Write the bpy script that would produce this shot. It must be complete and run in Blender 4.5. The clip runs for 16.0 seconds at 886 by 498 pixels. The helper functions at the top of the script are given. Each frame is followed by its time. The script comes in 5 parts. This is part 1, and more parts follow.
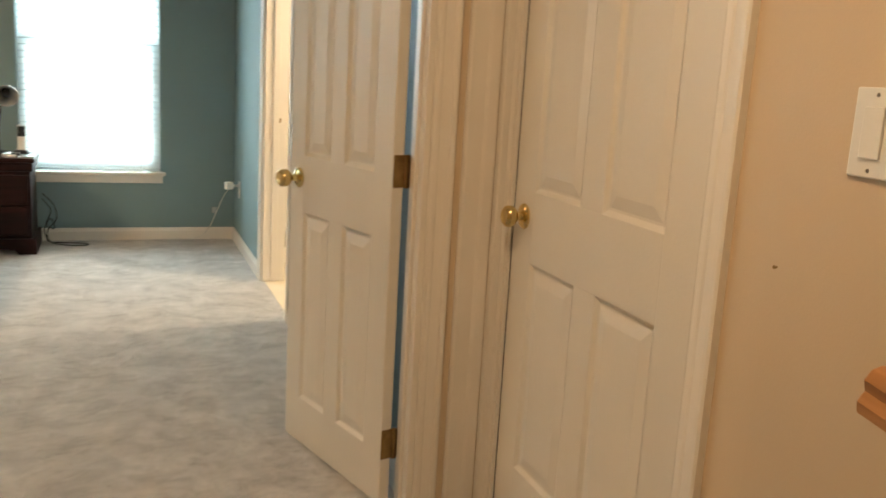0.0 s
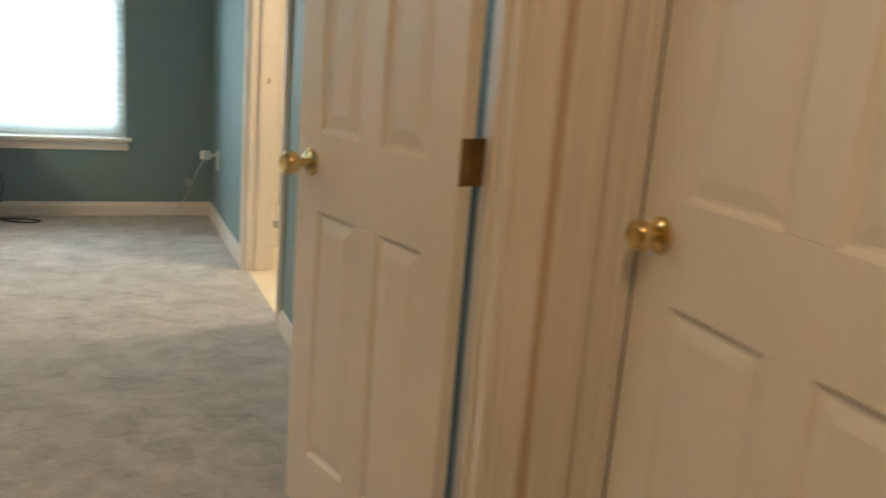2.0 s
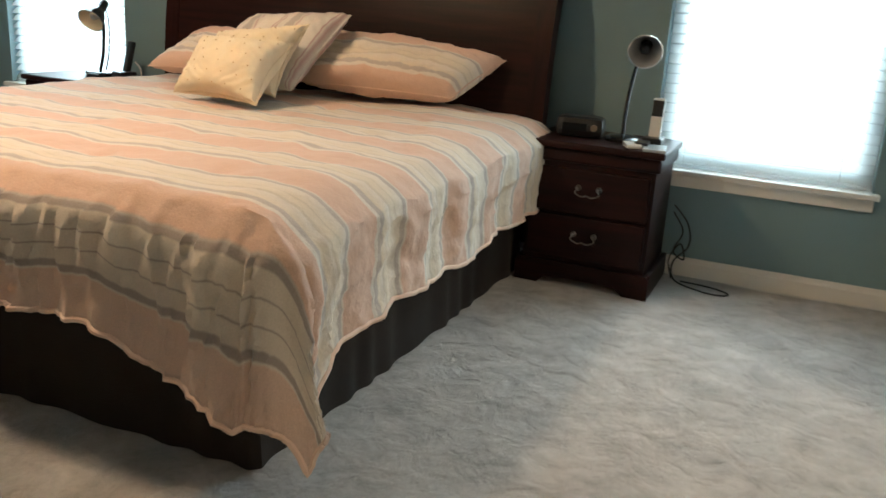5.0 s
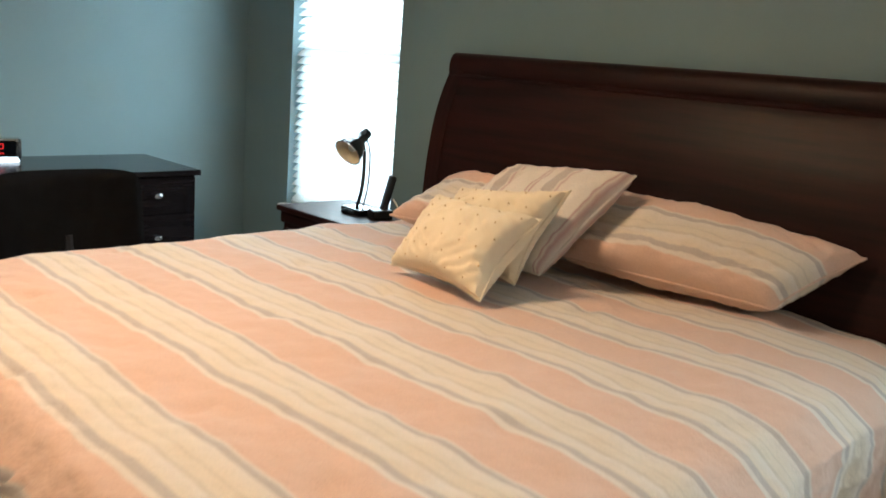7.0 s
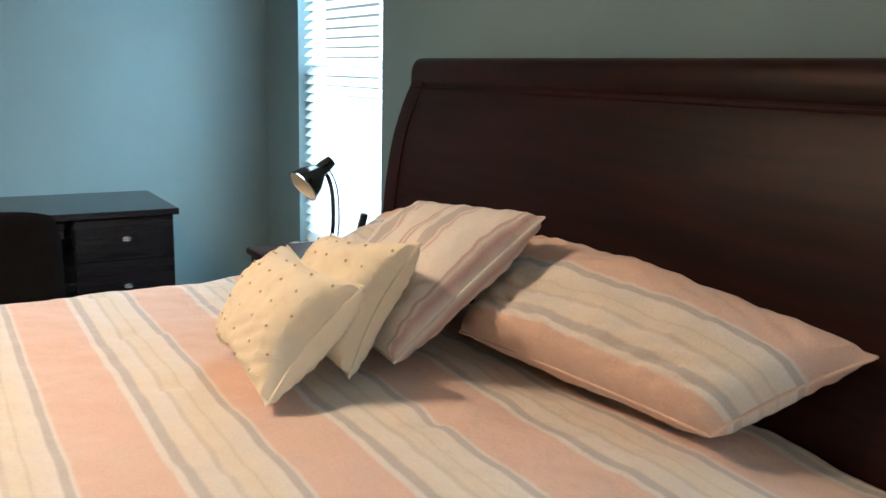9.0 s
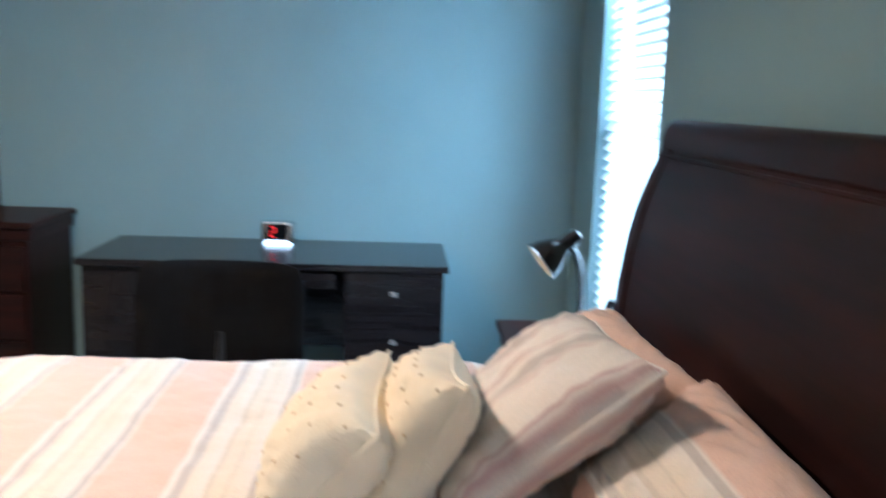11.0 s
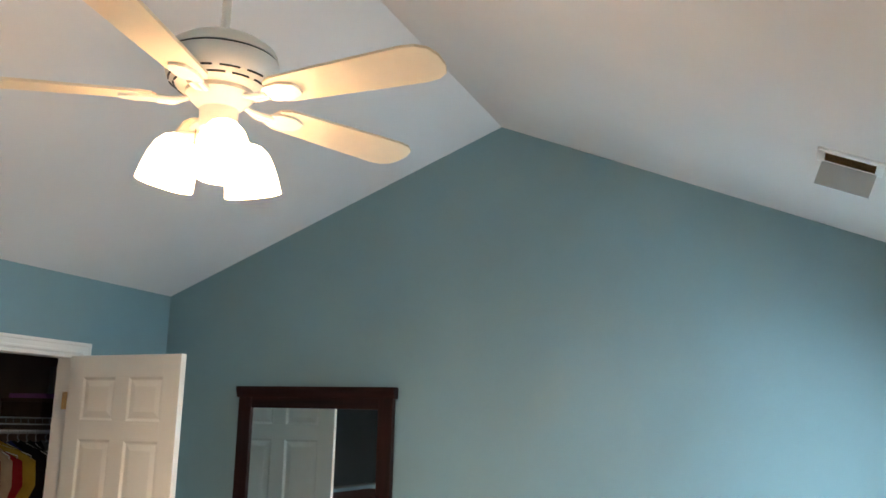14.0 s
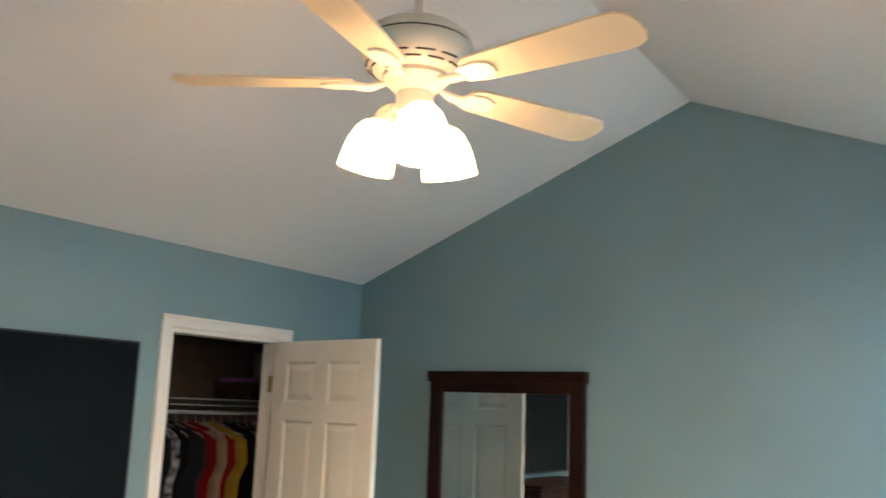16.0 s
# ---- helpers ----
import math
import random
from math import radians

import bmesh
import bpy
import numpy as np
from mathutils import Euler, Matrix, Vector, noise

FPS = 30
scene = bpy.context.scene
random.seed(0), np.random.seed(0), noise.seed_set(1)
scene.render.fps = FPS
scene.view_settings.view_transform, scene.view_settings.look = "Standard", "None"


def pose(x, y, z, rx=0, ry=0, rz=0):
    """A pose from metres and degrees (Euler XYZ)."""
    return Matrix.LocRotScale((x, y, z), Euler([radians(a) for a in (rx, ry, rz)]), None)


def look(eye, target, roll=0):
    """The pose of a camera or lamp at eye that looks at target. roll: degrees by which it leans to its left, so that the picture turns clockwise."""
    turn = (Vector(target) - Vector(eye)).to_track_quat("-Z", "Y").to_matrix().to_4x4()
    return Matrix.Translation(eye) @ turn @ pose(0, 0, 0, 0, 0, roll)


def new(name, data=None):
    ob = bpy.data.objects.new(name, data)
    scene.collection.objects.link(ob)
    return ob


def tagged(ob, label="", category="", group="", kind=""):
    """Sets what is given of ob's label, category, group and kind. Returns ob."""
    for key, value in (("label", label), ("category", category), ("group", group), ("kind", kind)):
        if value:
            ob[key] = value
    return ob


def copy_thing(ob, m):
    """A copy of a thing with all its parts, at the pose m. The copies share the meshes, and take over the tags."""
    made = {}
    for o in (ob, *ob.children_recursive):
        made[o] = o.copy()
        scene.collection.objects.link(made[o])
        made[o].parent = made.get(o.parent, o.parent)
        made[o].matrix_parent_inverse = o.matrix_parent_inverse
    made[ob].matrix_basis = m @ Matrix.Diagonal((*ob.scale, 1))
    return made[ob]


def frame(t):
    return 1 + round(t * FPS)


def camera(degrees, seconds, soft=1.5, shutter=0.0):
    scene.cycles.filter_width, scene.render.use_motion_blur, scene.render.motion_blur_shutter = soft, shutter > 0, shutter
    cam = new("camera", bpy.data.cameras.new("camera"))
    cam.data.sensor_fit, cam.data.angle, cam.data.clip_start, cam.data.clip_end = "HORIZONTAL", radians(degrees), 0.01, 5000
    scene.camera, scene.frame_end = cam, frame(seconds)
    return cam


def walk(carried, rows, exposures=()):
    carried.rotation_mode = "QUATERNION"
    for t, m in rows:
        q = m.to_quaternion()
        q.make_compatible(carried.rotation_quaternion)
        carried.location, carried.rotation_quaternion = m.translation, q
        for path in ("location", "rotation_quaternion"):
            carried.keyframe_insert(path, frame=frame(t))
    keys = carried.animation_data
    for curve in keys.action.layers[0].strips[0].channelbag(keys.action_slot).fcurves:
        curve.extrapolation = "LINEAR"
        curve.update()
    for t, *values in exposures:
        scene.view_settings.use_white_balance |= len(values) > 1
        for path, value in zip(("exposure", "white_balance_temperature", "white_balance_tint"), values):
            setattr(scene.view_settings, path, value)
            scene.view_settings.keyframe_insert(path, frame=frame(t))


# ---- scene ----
cam = camera(53.8, 16.0, shutter=0.5)
PATH = [
    (0, (-0.282, -0.458, 1.248), (0.415, 1.376, 0.859), 3.3),
    (0.5, (-0.165, -0.25, 1.245), (0.601, 1.555, 0.853), 1.2),
    (1, (-0.123, -0.122, 1.227), (0.671, 1.67, 0.825), 0.7),
    (1.5, (-0.144, 0.082, 1.221), (0.688, 1.852, 0.801), 3.5),
    (2, (-0.222, 0.324, 1.206), (0.532, 2.117, 0.739), 4.6),
    (2.5, (-0.202, 0.658, 1.185), (0.184, 2.561, 0.705), 4.3),
    (3, (-0.239, 0.974, 1.192), (-0.162, 2.917, 0.727), 4.7),
    (3.5, (-0.316, 1.343, 1.229), (-0.329, 3.287, 0.76), 5.6),
    (4, (-0.234, 1.583, 1.182), (-0.391, 3.507, 0.659), 6.3),
    (4.5, (-0.221, 1.803, 1.158), (-0.8, 3.638, 0.615), 3.7),
    (5, (-0.246, 2.043, 1.144), (-0.982, 3.816, 0.584), 3.7),
    (5.2, (-0.256, 2.147, 1.101), (-1.038, 3.912, 0.578), 5.0),
    (7.3, (-0.686, 3.302, 1.357), (-2.105, 4.65, 0.948), 3.9),
    (7.5, (-0.696, 3.43, 1.35), (-2.122, 4.778, 0.963), 3.7),
    (8, (-0.689, 3.756, 1.353), (-2.19, 5.026, 0.989), 3.2),
    (8.2, (-0.69, 3.888, 1.329), (-2.224, 5.115, 0.953), 3.1),
    (10.3, (-0.858, 4.875, 1.337), (-2.748, 5.409, 0.955), 1.5),
    (10.5, (-0.909, 4.95, 1.344), (-2.819, 5.398, 0.956), 2.4),
    (11, (-0.976, 5.071, 1.404), (-2.945, 5.174, 1.067), 2.0),
    (11.5, (-0.961, 5.178, 1.442), (-2.92, 4.824, 1.246), 1.8),
    (11.6, (-0.979, 5.229, 1.438), (-2.922, 4.788, 1.264), 1.7),
    (12, (-0.932, 5.288, 1.531), (-2.85, 4.725, 1.495), 1.6),
    (12.2, (-0.914, 5.272, 1.55), (-2.832, 4.71, 1.619), 1.4),
    (12.5, (-0.85, 5.242, 1.652), (-2.761, 4.679, 1.827), 1.0),
    (13, (-0.776, 5.196, 1.675), (-2.66, 4.598, 1.979), 1.2),
    (13.5, (-0.779, 5.171, 1.691), (-2.628, 4.5, 2.05), 1.5),
    (14, (-0.816, 5.199, 1.715), (-2.634, 4.467, 2.113), 1.4),
    (14.5, (-0.83, 5.204, 1.717), (-2.621, 4.425, 2.146), 1.2),
    (15, (-0.832, 5.199, 1.702), (-2.598, 4.361, 2.13), 1.5),
    (15.5, (-0.826, 5.177, 1.683), (-2.548, 4.244, 2.087), 2.1),
    (16, (-0.813, 5.121, 1.684), (-2.454, 4.038, 2.049), 2.0),
]
EXPOSURES = [(0, -0.12, 6900, 12), (0.5, -0.58, 7000, 12), (1, -0.60, 7100, 12), (1.5, -0.66, 7000, 12), (2, -0.52, 6800, 12), (2.5, -0.44, 6300, 11), (3, -0.52, 6300, 11), (3.5, -0.64, 6300, 11), (4.5, -0.66, 6300, 12), (5, -0.68, 6400, 12), (7.5, -0.74, 6300, 14), (8, -0.72, 6300, 14), (10.4, -0.22, 5000, 13), (11.5, -0.16, 5200, 14), (12.0, 0.10, 5500, 14), (12.5, 0.14, 5700, 14), (14, 0.08, 5900, 14), (16, -0.05, 6300, 14)]
walk(cam, [(t, look(eye, target, roll)) for t, eye, target, roll in PATH], EXPOSURES)

# ---- light ----
world = bpy.data.worlds.new("sky")
scene.world = world
world.use_nodes = True
sky = world.node_tree.nodes.new("ShaderNodeTexSky")
sky.sky_type, sky.sun_disc, sky.sun_elevation, sky.sun_rotation = "NISHITA", False, radians(40), radians(200)
world.node_tree.links.new(sky.outputs[0], world.node_tree.nodes["Background"].inputs[0])
world.node_tree.nodes["Background"].inputs[1].default_value = 0.12


def area(name, loc, size, energy, colour, direction, spread=math.pi):
    lamp = bpy.data.lights.new(name, "AREA")
    lamp.shape, lamp.size, lamp.size_y, lamp.energy, lamp.color = "RECTANGLE", size[0], size[1], energy, colour
    lamp.spread = spread
    ob = new(name, lamp)
    ob.matrix_world = Matrix.Translation(loc) @ Vector(direction).to_track_quat("-Z", "Y").to_matrix().to_4x4()
    return ob


def bulb(name, loc, energy, colour, radius):
    lamp = bpy.data.lights.new(name, "POINT")
    lamp.energy, lamp.color, lamp.shadow_soft_size = energy, colour, radius
    ob = new(name, lamp)
    ob.location = loc
    return ob


DAY, WARM = (0.68, 0.91, 1.0), (1.0, 0.74, 0.47)
area("daylight_east_window", (-0.44, 6.16, 1.29), (0.96, 1.66), 62, DAY, (0, -1, -0.35), radians(135))
area("daylight_west_window", (-4.28, 6.16, 1.29), (0.96, 1.66), 100, DAY, (0, -1, -0.35), radians(135))
area("bathroom_light", (1.45, 3.95, 2.40), (0.25, 0.25), 48, (1.0, 0.80, 0.55), (0, 0, -1))
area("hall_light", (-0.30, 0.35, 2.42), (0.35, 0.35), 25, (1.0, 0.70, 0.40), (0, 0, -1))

# ---- materials ----


def material(name, colour, rough=0.5, metal=0.0, vary=0.12, scale=6.0, fine=120.0, bump=0.1, coat=0.0, other=None, sheen=0.0):
    """Two scales of colour variation and a fine relief."""
    m = bpy.data.materials.new(name)
    m.use_nodes = True
    n, k = m.node_tree.nodes, m.node_tree.links
    p = n["Principled BSDF"]
    p.inputs["Roughness"].default_value, p.inputs["Metallic"].default_value = rough, metal
    p.inputs["Coat Weight"].default_value, p.inputs["Sheen Weight"].default_value = coat, sheen
    where = n.new("ShaderNodeTexCoord")
    big, small = n.new("ShaderNodeTexNoise"), n.new("ShaderNodeTexNoise")
    for node, s in ((big, scale), (small, fine)):
        node.inputs["Scale"].default_value = s
        node.inputs["Detail"].default_value = 4
        k.new(where.outputs["Object"], node.inputs["Vector"])
    mix = n.new("ShaderNodeMix")
    mix.data_type = "RGBA"
    dark = other or [c * (1 - vary) for c in colour]
    light = colour if other else [min(1, c * (1 + vary)) for c in colour]
    mix.inputs[6].default_value, mix.inputs[7].default_value = (*dark, 1), (*light, 1)
    spread = n.new("ShaderNodeMapRange")
    spread.inputs[1].default_value, spread.inputs[2].default_value = 0.3, 0.7
    k.new(big.outputs[0], spread.inputs[0])
    blend = n.new("ShaderNodeMath")
    blend.operation = "MULTIPLY_ADD"
    blend.inputs[1].default_value, blend.inputs[2].default_value = 0.35, -0.17
    k.new(small.outputs[0], blend.inputs[0])
    add = n.new("ShaderNodeMath")
    add.operation, add.use_clamp = "ADD", True
    k.new(spread.outputs[0], add.inputs[0])
    k.new(blend.outputs[0], add.inputs[1])
    k.new(add.outputs[0], mix.inputs[0])
    k.new(mix.outputs[2], p.inputs["Base Color"])
    if bump:
        b = n.new("ShaderNodeBump")
        b.inputs["Strength"].default_value, b.inputs["Distance"].default_value = bump, 0.01
        k.new(small.outputs[0], b.inputs["Height"])
        k.new(b.outputs[0], p.inputs["Normal"])
    return m


def glow(name, colour, strength):
    m = material(name, colour, 0.4, bump=0)
    p = m.node_tree.nodes["Principled BSDF"]
    p.inputs["Emission Color"].default_value, p.inputs["Emission Strength"].default_value = (*colour, 1), strength
    return m


def wood(name, dark, light, rough=0.3, coat=0.4, along=(1, 14, 14)):
    """Stained wood with long grain."""
    m = material(name, light, rough, vary=0.25, fine=60, bump=0.03, coat=coat, other=dark)
    n, k = m.node_tree.nodes, m.node_tree.links
    place = n.new("ShaderNodeMapping")
    place.inputs["Scale"].default_value = along
    where = [x for x in n if x.type == "TEX_COORD"][0]
    k.new(where.outputs["Object"], place.inputs["Vector"])
    for x in n:
        if x.type == "TEX_NOISE":
            k.new(place.outputs[0], x.inputs["Vector"])
            x.inputs["Scale"].default_value = 2.2 if x.inputs["Scale"].default_value < 20 else 9
    return m


def striped(name, stops, period, bump=0.25, border=(), phase=0.0):
    """Cloth with woven stripes that follow its own v coordinate, in metres."""
    m = bpy.data.materials.new(name)
    m.use_nodes = True
    n, k = m.node_tree.nodes, m.node_tree.links
    p = n["Principled BSDF"]
    p.inputs["Roughness"].default_value, p.inputs["Sheen Weight"].default_value = 0.85, 0.2
    uv, split = n.new("ShaderNodeTexCoord"), n.new("ShaderNodeSeparateXYZ")
    k.new(uv.outputs["UV"], split.inputs[0])
    wob = n.new("ShaderNodeTexNoise")
    wob.inputs["Scale"].default_value = 3.0
    k.new(uv.outputs["UV"], wob.inputs["Vector"])
    shift = n.new("ShaderNodeMath")
    shift.operation, shift.inputs[1].default_value = "MULTIPLY_ADD", 0.007
    k.new(wob.outputs[0], shift.inputs[0])
    k.new(split.outputs[1], shift.inputs[2])
    div = n.new("ShaderNodeMath")
    div.operation, div.inputs[1].default_value = "DIVIDE", period
    off = n.new("ShaderNodeMath")
    off.operation, off.inputs[1].default_value = "SUBTRACT", phase
    k.new(shift.outputs[0], off.inputs[0]), k.new(off.outputs[0], div.inputs[0])
    fr = n.new("ShaderNodeMath")
    fr.operation = "FRACT"
    k.new(div.outputs[0], fr.inputs[0])
    ramp = n.new("ShaderNodeValToRGB")
    ramp.color_ramp.interpolation = "LINEAR"
    e = ramp.color_ramp.elements
    e[0].position, e[0].color = stops[0][0], (*stops[0][1], 1)
    e[1].position, e[1].color = stops[-1][0], (*stops[-1][1], 1)
    for pos, col in stops[1:-1]:
        x = e.new(pos)
        x.color = (*col, 1)
    k.new(fr.outputs[0], ramp.inputs[0])
    colour = ramp.outputs[0]
    if border:
        # a separate banded end along the foot, where v is below zero
        foot = n.new("ShaderNodeMapRange")
        foot.inputs[1].default_value, foot.inputs[2].default_value = -0.38, 0.0
        k.new(shift.outputs[0], foot.inputs[0])
        end = n.new("ShaderNodeValToRGB")
        g = end.color_ramp.elements
        g[0].position, g[0].color = border[0][0], (*border[0][1], 1)
        g[1].position, g[1].color = border[-1][0], (*border[-1][1], 1)
        for pos, col in border[1:-1]:
            g.new(pos).color = (*col, 1)
        k.new(foot.outputs[0], end.inputs[0])
        over, pick = n.new("ShaderNodeMath"), n.new("ShaderNodeMix")
        over.operation, over.inputs[1].default_value, pick.data_type = "GREATER_THAN", 0.0, "RGBA"
        k.new(shift.outputs[0], over.inputs[0])
        k.new(over.outputs[0], pick.inputs[0])
        k.new(end.outputs[0], pick.inputs[6]), k.new(ramp.outputs[0], pick.inputs[7])
        colour = pick.outputs[2]
    weave, puff = n.new("ShaderNodeTexNoise"), n.new("ShaderNodeTexNoise")
    weave.inputs["Scale"].default_value, puff.inputs["Scale"].default_value = 260, 16
    puff.inputs["Detail"].default_value = 5
    obj = uv.outputs["Object"]
    k.new(obj, weave.inputs["Vector"]), k.new(obj, puff.inputs["Vector"])
    tint = n.new("ShaderNodeMix")
    tint.data_type, tint.blend_type = "RGBA", "MULTIPLY"
    tint.inputs[0].default_value = 0.25
    k.new(colour, tint.inputs[6]), k.new(weave.outputs[0], tint.inputs[7])
    k.new(tint.outputs[2], p.inputs["Base Color"])
    b1, b2 = n.new("ShaderNodeBump"), n.new("ShaderNodeBump")
    b1.inputs["Strength"].default_value, b1.inputs["Distance"].default_value = bump, 0.05
    b2.inputs["Strength"].default_value, b2.inputs["Distance"].default_value = 0.2, 0.003
    k.new(puff.outputs[0], b1.inputs["Height"]), k.new(weave.outputs[0], b2.inputs["Height"])
    k.new(b1.outputs[0], b2.inputs["Normal"]), k.new(b2.outputs[0], p.inputs["Normal"])
    return m


TEAL = material("teal wall paint", (0.188, 0.284, 0.303), 0.55, vary=0.05, scale=1.6, fine=220, bump=0.05)
TAN = material("tan wall paint", (0.62, 0.50, 0.36), 0.5, vary=0.04, scale=1.5, fine=200, bump=0.05)
CEIL = material("ceiling paint", (0.74, 0.73, 0.72), 0.8, vary=0.03, scale=1.2, fine=180, bump=0.06)
TRIM = material("white trim paint", (0.78, 0.74, 0.68), 0.32, vary=0.04, scale=3, fine=90, bump=0.03)
DOOR = material("white door paint", (0.74, 0.70, 0.63), 0.35, vary=0.04, scale=2, fine=110, bump=0.05)
CARPET = material("grey cut-pile carpet", (0.60, 0.575, 0.55), 0.95, scale=6.0, fine=520, bump=0.55, other=(0.235, 0.23, 0.222), sheen=0.5)
for node in CARPET.node_tree.nodes:
    if node.type == "TEX_NOISE" and node.inputs["Scale"].default_value < 10:
        node.inputs["Distortion"].default_value, node.inputs["Detail"].default_value, node.inputs["Roughness"].default_value = 0.3, 12, 0.74
    if node.type == "MATH" and node.operation == "MULTIPLY_ADD":
        node.inputs[1].default_value, node.inputs[2].default_value = 1.2, -0.6
nodes, links = CARPET.node_tree.nodes, CARPET.node_tree.links
nap, clump = nodes.new("ShaderNodeTexNoise"), nodes.new("ShaderNodeTexNoise")
nap.inputs["Scale"].default_value, nap.inputs["Detail"].default_value, nap.inputs["Distortion"].default_value = 9.0, 6, 0.8
clump.inputs["Scale"].default_value, clump.inputs["Detail"].default_value = 60.0, 5
fine_bump = [x for x in nodes if x.type == "BUMP"][0]
chain = None
for tex, strength, deep in ((nap, 0.6, 0.05), (clump, 0.45, 0.010)):
    b = nodes.new("ShaderNodeBump")
    b.inputs["Strength"].default_value, b.inputs["Distance"].default_value = strength, deep
    links.new([x for x in nodes if x.type == "TEX_COORD"][0].outputs["Object"], tex.inputs["Vector"])
    links.new(tex.outputs[0], b.inputs["Height"])
    if chain:
        links.new(chain.outputs[0], b.inputs["Normal"])
    chain = b
links.new(chain.outputs[0], fine_bump.inputs["Normal"])
CHERRY = wood("dark cherry wood", (0.007, 0.0024, 0.002), (0.023, 0.0052, 0.004), 0.46, 0.0)
CHERRY_UP = wood("dark cherry wood upright", (0.007, 0.0024, 0.002), (0.023, 0.0052, 0.004), 0.46, 0.0, (14, 14, 1))
ESPRESSO = wood("espresso laminate", (0.006, 0.005, 0.006), (0.013, 0.011, 0.012), 0.25, 0.3)
OAK = wood("oak handrail", (0.28, 0.12, 0.04), (0.50, 0.25, 0.10), 0.3, 0.5, (14, 1, 14))
for m in (CHERRY, CHERRY_UP, ESPRESSO):
    m.node_tree.nodes["Principled BSDF"].inputs["Specular IOR Level"].default_value = 0.18
BRASS = material("polished brass", (0.70, 0.55, 0.26), 0.16, 1.0, vary=0.08, scale=20, bump=0.02)
AGED = material("aged brass", (0.30, 0.20, 0.09), 0.4, 0.9, vary=0.25, scale=30, bump=0.05)
PEWTER = material("dull pewter", (0.27, 0.24, 0.21), 0.35, 1.0, vary=0.2, scale=40, bump=0.05)
CHROME = material("brushed steel", (0.70, 0.70, 0.72), 0.2, 1.0, vary=0.05, scale=30, bump=0.02)
BLACK = material("black plastic", (0.008, 0.008, 0.009), 0.35, vary=0.2, scale=20, bump=0.03)
GLOSS = material("glossy black enamel", (0.006, 0.006, 0.007), 0.12, vary=0.1, bump=0, coat=0.5)
MESHCLOTH = material("black upholstery", (0.004, 0.004, 0.0045), 0.9, vary=0.3, scale=15, fine=400, bump=0.3)
MESHCLOTH.node_tree.nodes["Principled BSDF"].inputs["Specular IOR Level"].default_value = 0.08
SCREEN = material("dark screen", (0.004, 0.005, 0.007), 0.12, vary=0.1, bump=0)
SCREEN.node_tree.nodes["Principled BSDF"].inputs["Specular IOR Level"].default_value = 0.15
WHITE = material("white plastic", (0.75, 0.74, 0.70), 0.35, vary=0.04, scale=10, bump=0.01)
VINYL = material("white vinyl", (0.80, 0.82, 0.82), 0.4, vary=0.03, scale=6, bump=0.01)
SLAT = material("white blind slat", (0.85, 0.87, 0.86), 0.45, vary=0.03, scale=8, bump=0.01)
thin = SLAT.node_tree.nodes.new("ShaderNodeBsdfTranslucent")
thin.inputs[0].default_value = (0.92, 0.95, 0.96, 1)
both = SLAT.node_tree.nodes.new("ShaderNodeMixShader")
both.inputs[0].default_value = 0.7
SLAT.node_tree.links.new(SLAT.node_tree.nodes["Principled BSDF"].outputs[0], both.inputs[1])
SLAT.node_tree.links.new(thin.outputs[0], both.inputs[2])
SLAT.node_tree.links.new(both.outputs[0], SLAT.node_tree.nodes["Material Output"].inputs[0])
MIRROR = material("mirror glass", (0.88, 0.90, 0.89), 0.015, 1.0, vary=0.01, bump=0)
SKIRT = material("dark brown bed skirt", (0.017, 0.012, 0.010), 0.9, vary=0.25, scale=9, fine=300, bump=0.3)
CREAM = material("cream cushion cotton", (0.78, 0.68, 0.50), 0.9, vary=0.05, scale=14, fine=260, bump=0.35, sheen=0.2)
TUFT = material("tan tufts", (0.56, 0.42, 0.24), 0.9, vary=0.2, bump=0.1)
TILE = material("cream bathroom floor", (0.72, 0.63, 0.48), 0.35, vary=0.05, scale=5, bump=0.02)
SHOWER = material("white shower surround", (0.80, 0.76, 0.68), 0.25, vary=0.03, scale=4, bump=0.01)
MAT = material("dark bath mat", (0.05, 0.045, 0.04), 0.95, vary=0.2, scale=20, fine=300, bump=0.8)
FANWHITE = material("cream white fan enamel", (0.78, 0.74, 0.66), 0.3, vary=0.04, scale=5, bump=0.01)
BLADE = material("cream fan blade", (0.79, 0.67, 0.49), 0.45, vary=0.05, scale=5, bump=0.03)
SHADE = glow("lit frosted glass", (1.0, 0.62, 0.30), 15.0)
# near-black that also stands in for shade in the door gap and vent
DARK = material("matt black, also for shade", (0.01, 0.01, 0.01), 0.8, bump=0)
# darkened brown: the colour carries the shade inside the closet
CLOSET = material("closet paint darkened for shade", (0.075, 0.045, 0.03), 0.7, vary=0.06, bump=0.03)
RED_LED = glow("red display segment", (1.0, 0.02, 0.02), 1.2)
COOL_LED = glow("white light strip", (0.75, 0.88, 1.0), 3.0)
FLAP = material("smoky clear plastic", (0.42, 0.46, 0.48), 0.2, vary=0.05, bump=0)
CABLE = material("black cable", (0.01, 0.01, 0.01), 0.5, bump=0)
WHITE_CABLE = material("white cable", (0.7, 0.69, 0.66), 0.5, bump=0)
peach, cream, grey, pale = (0.75, 0.52, 0.405), (0.765, 0.675, 0.545), (0.54, 0.485, 0.44), (0.775, 0.71, 0.63)
thread, hem, ash = (0.67, 0.59, 0.48), (0.74, 0.55, 0.45), (0.39, 0.34, 0.31)
putty = (0.70, 0.63, 0.54)
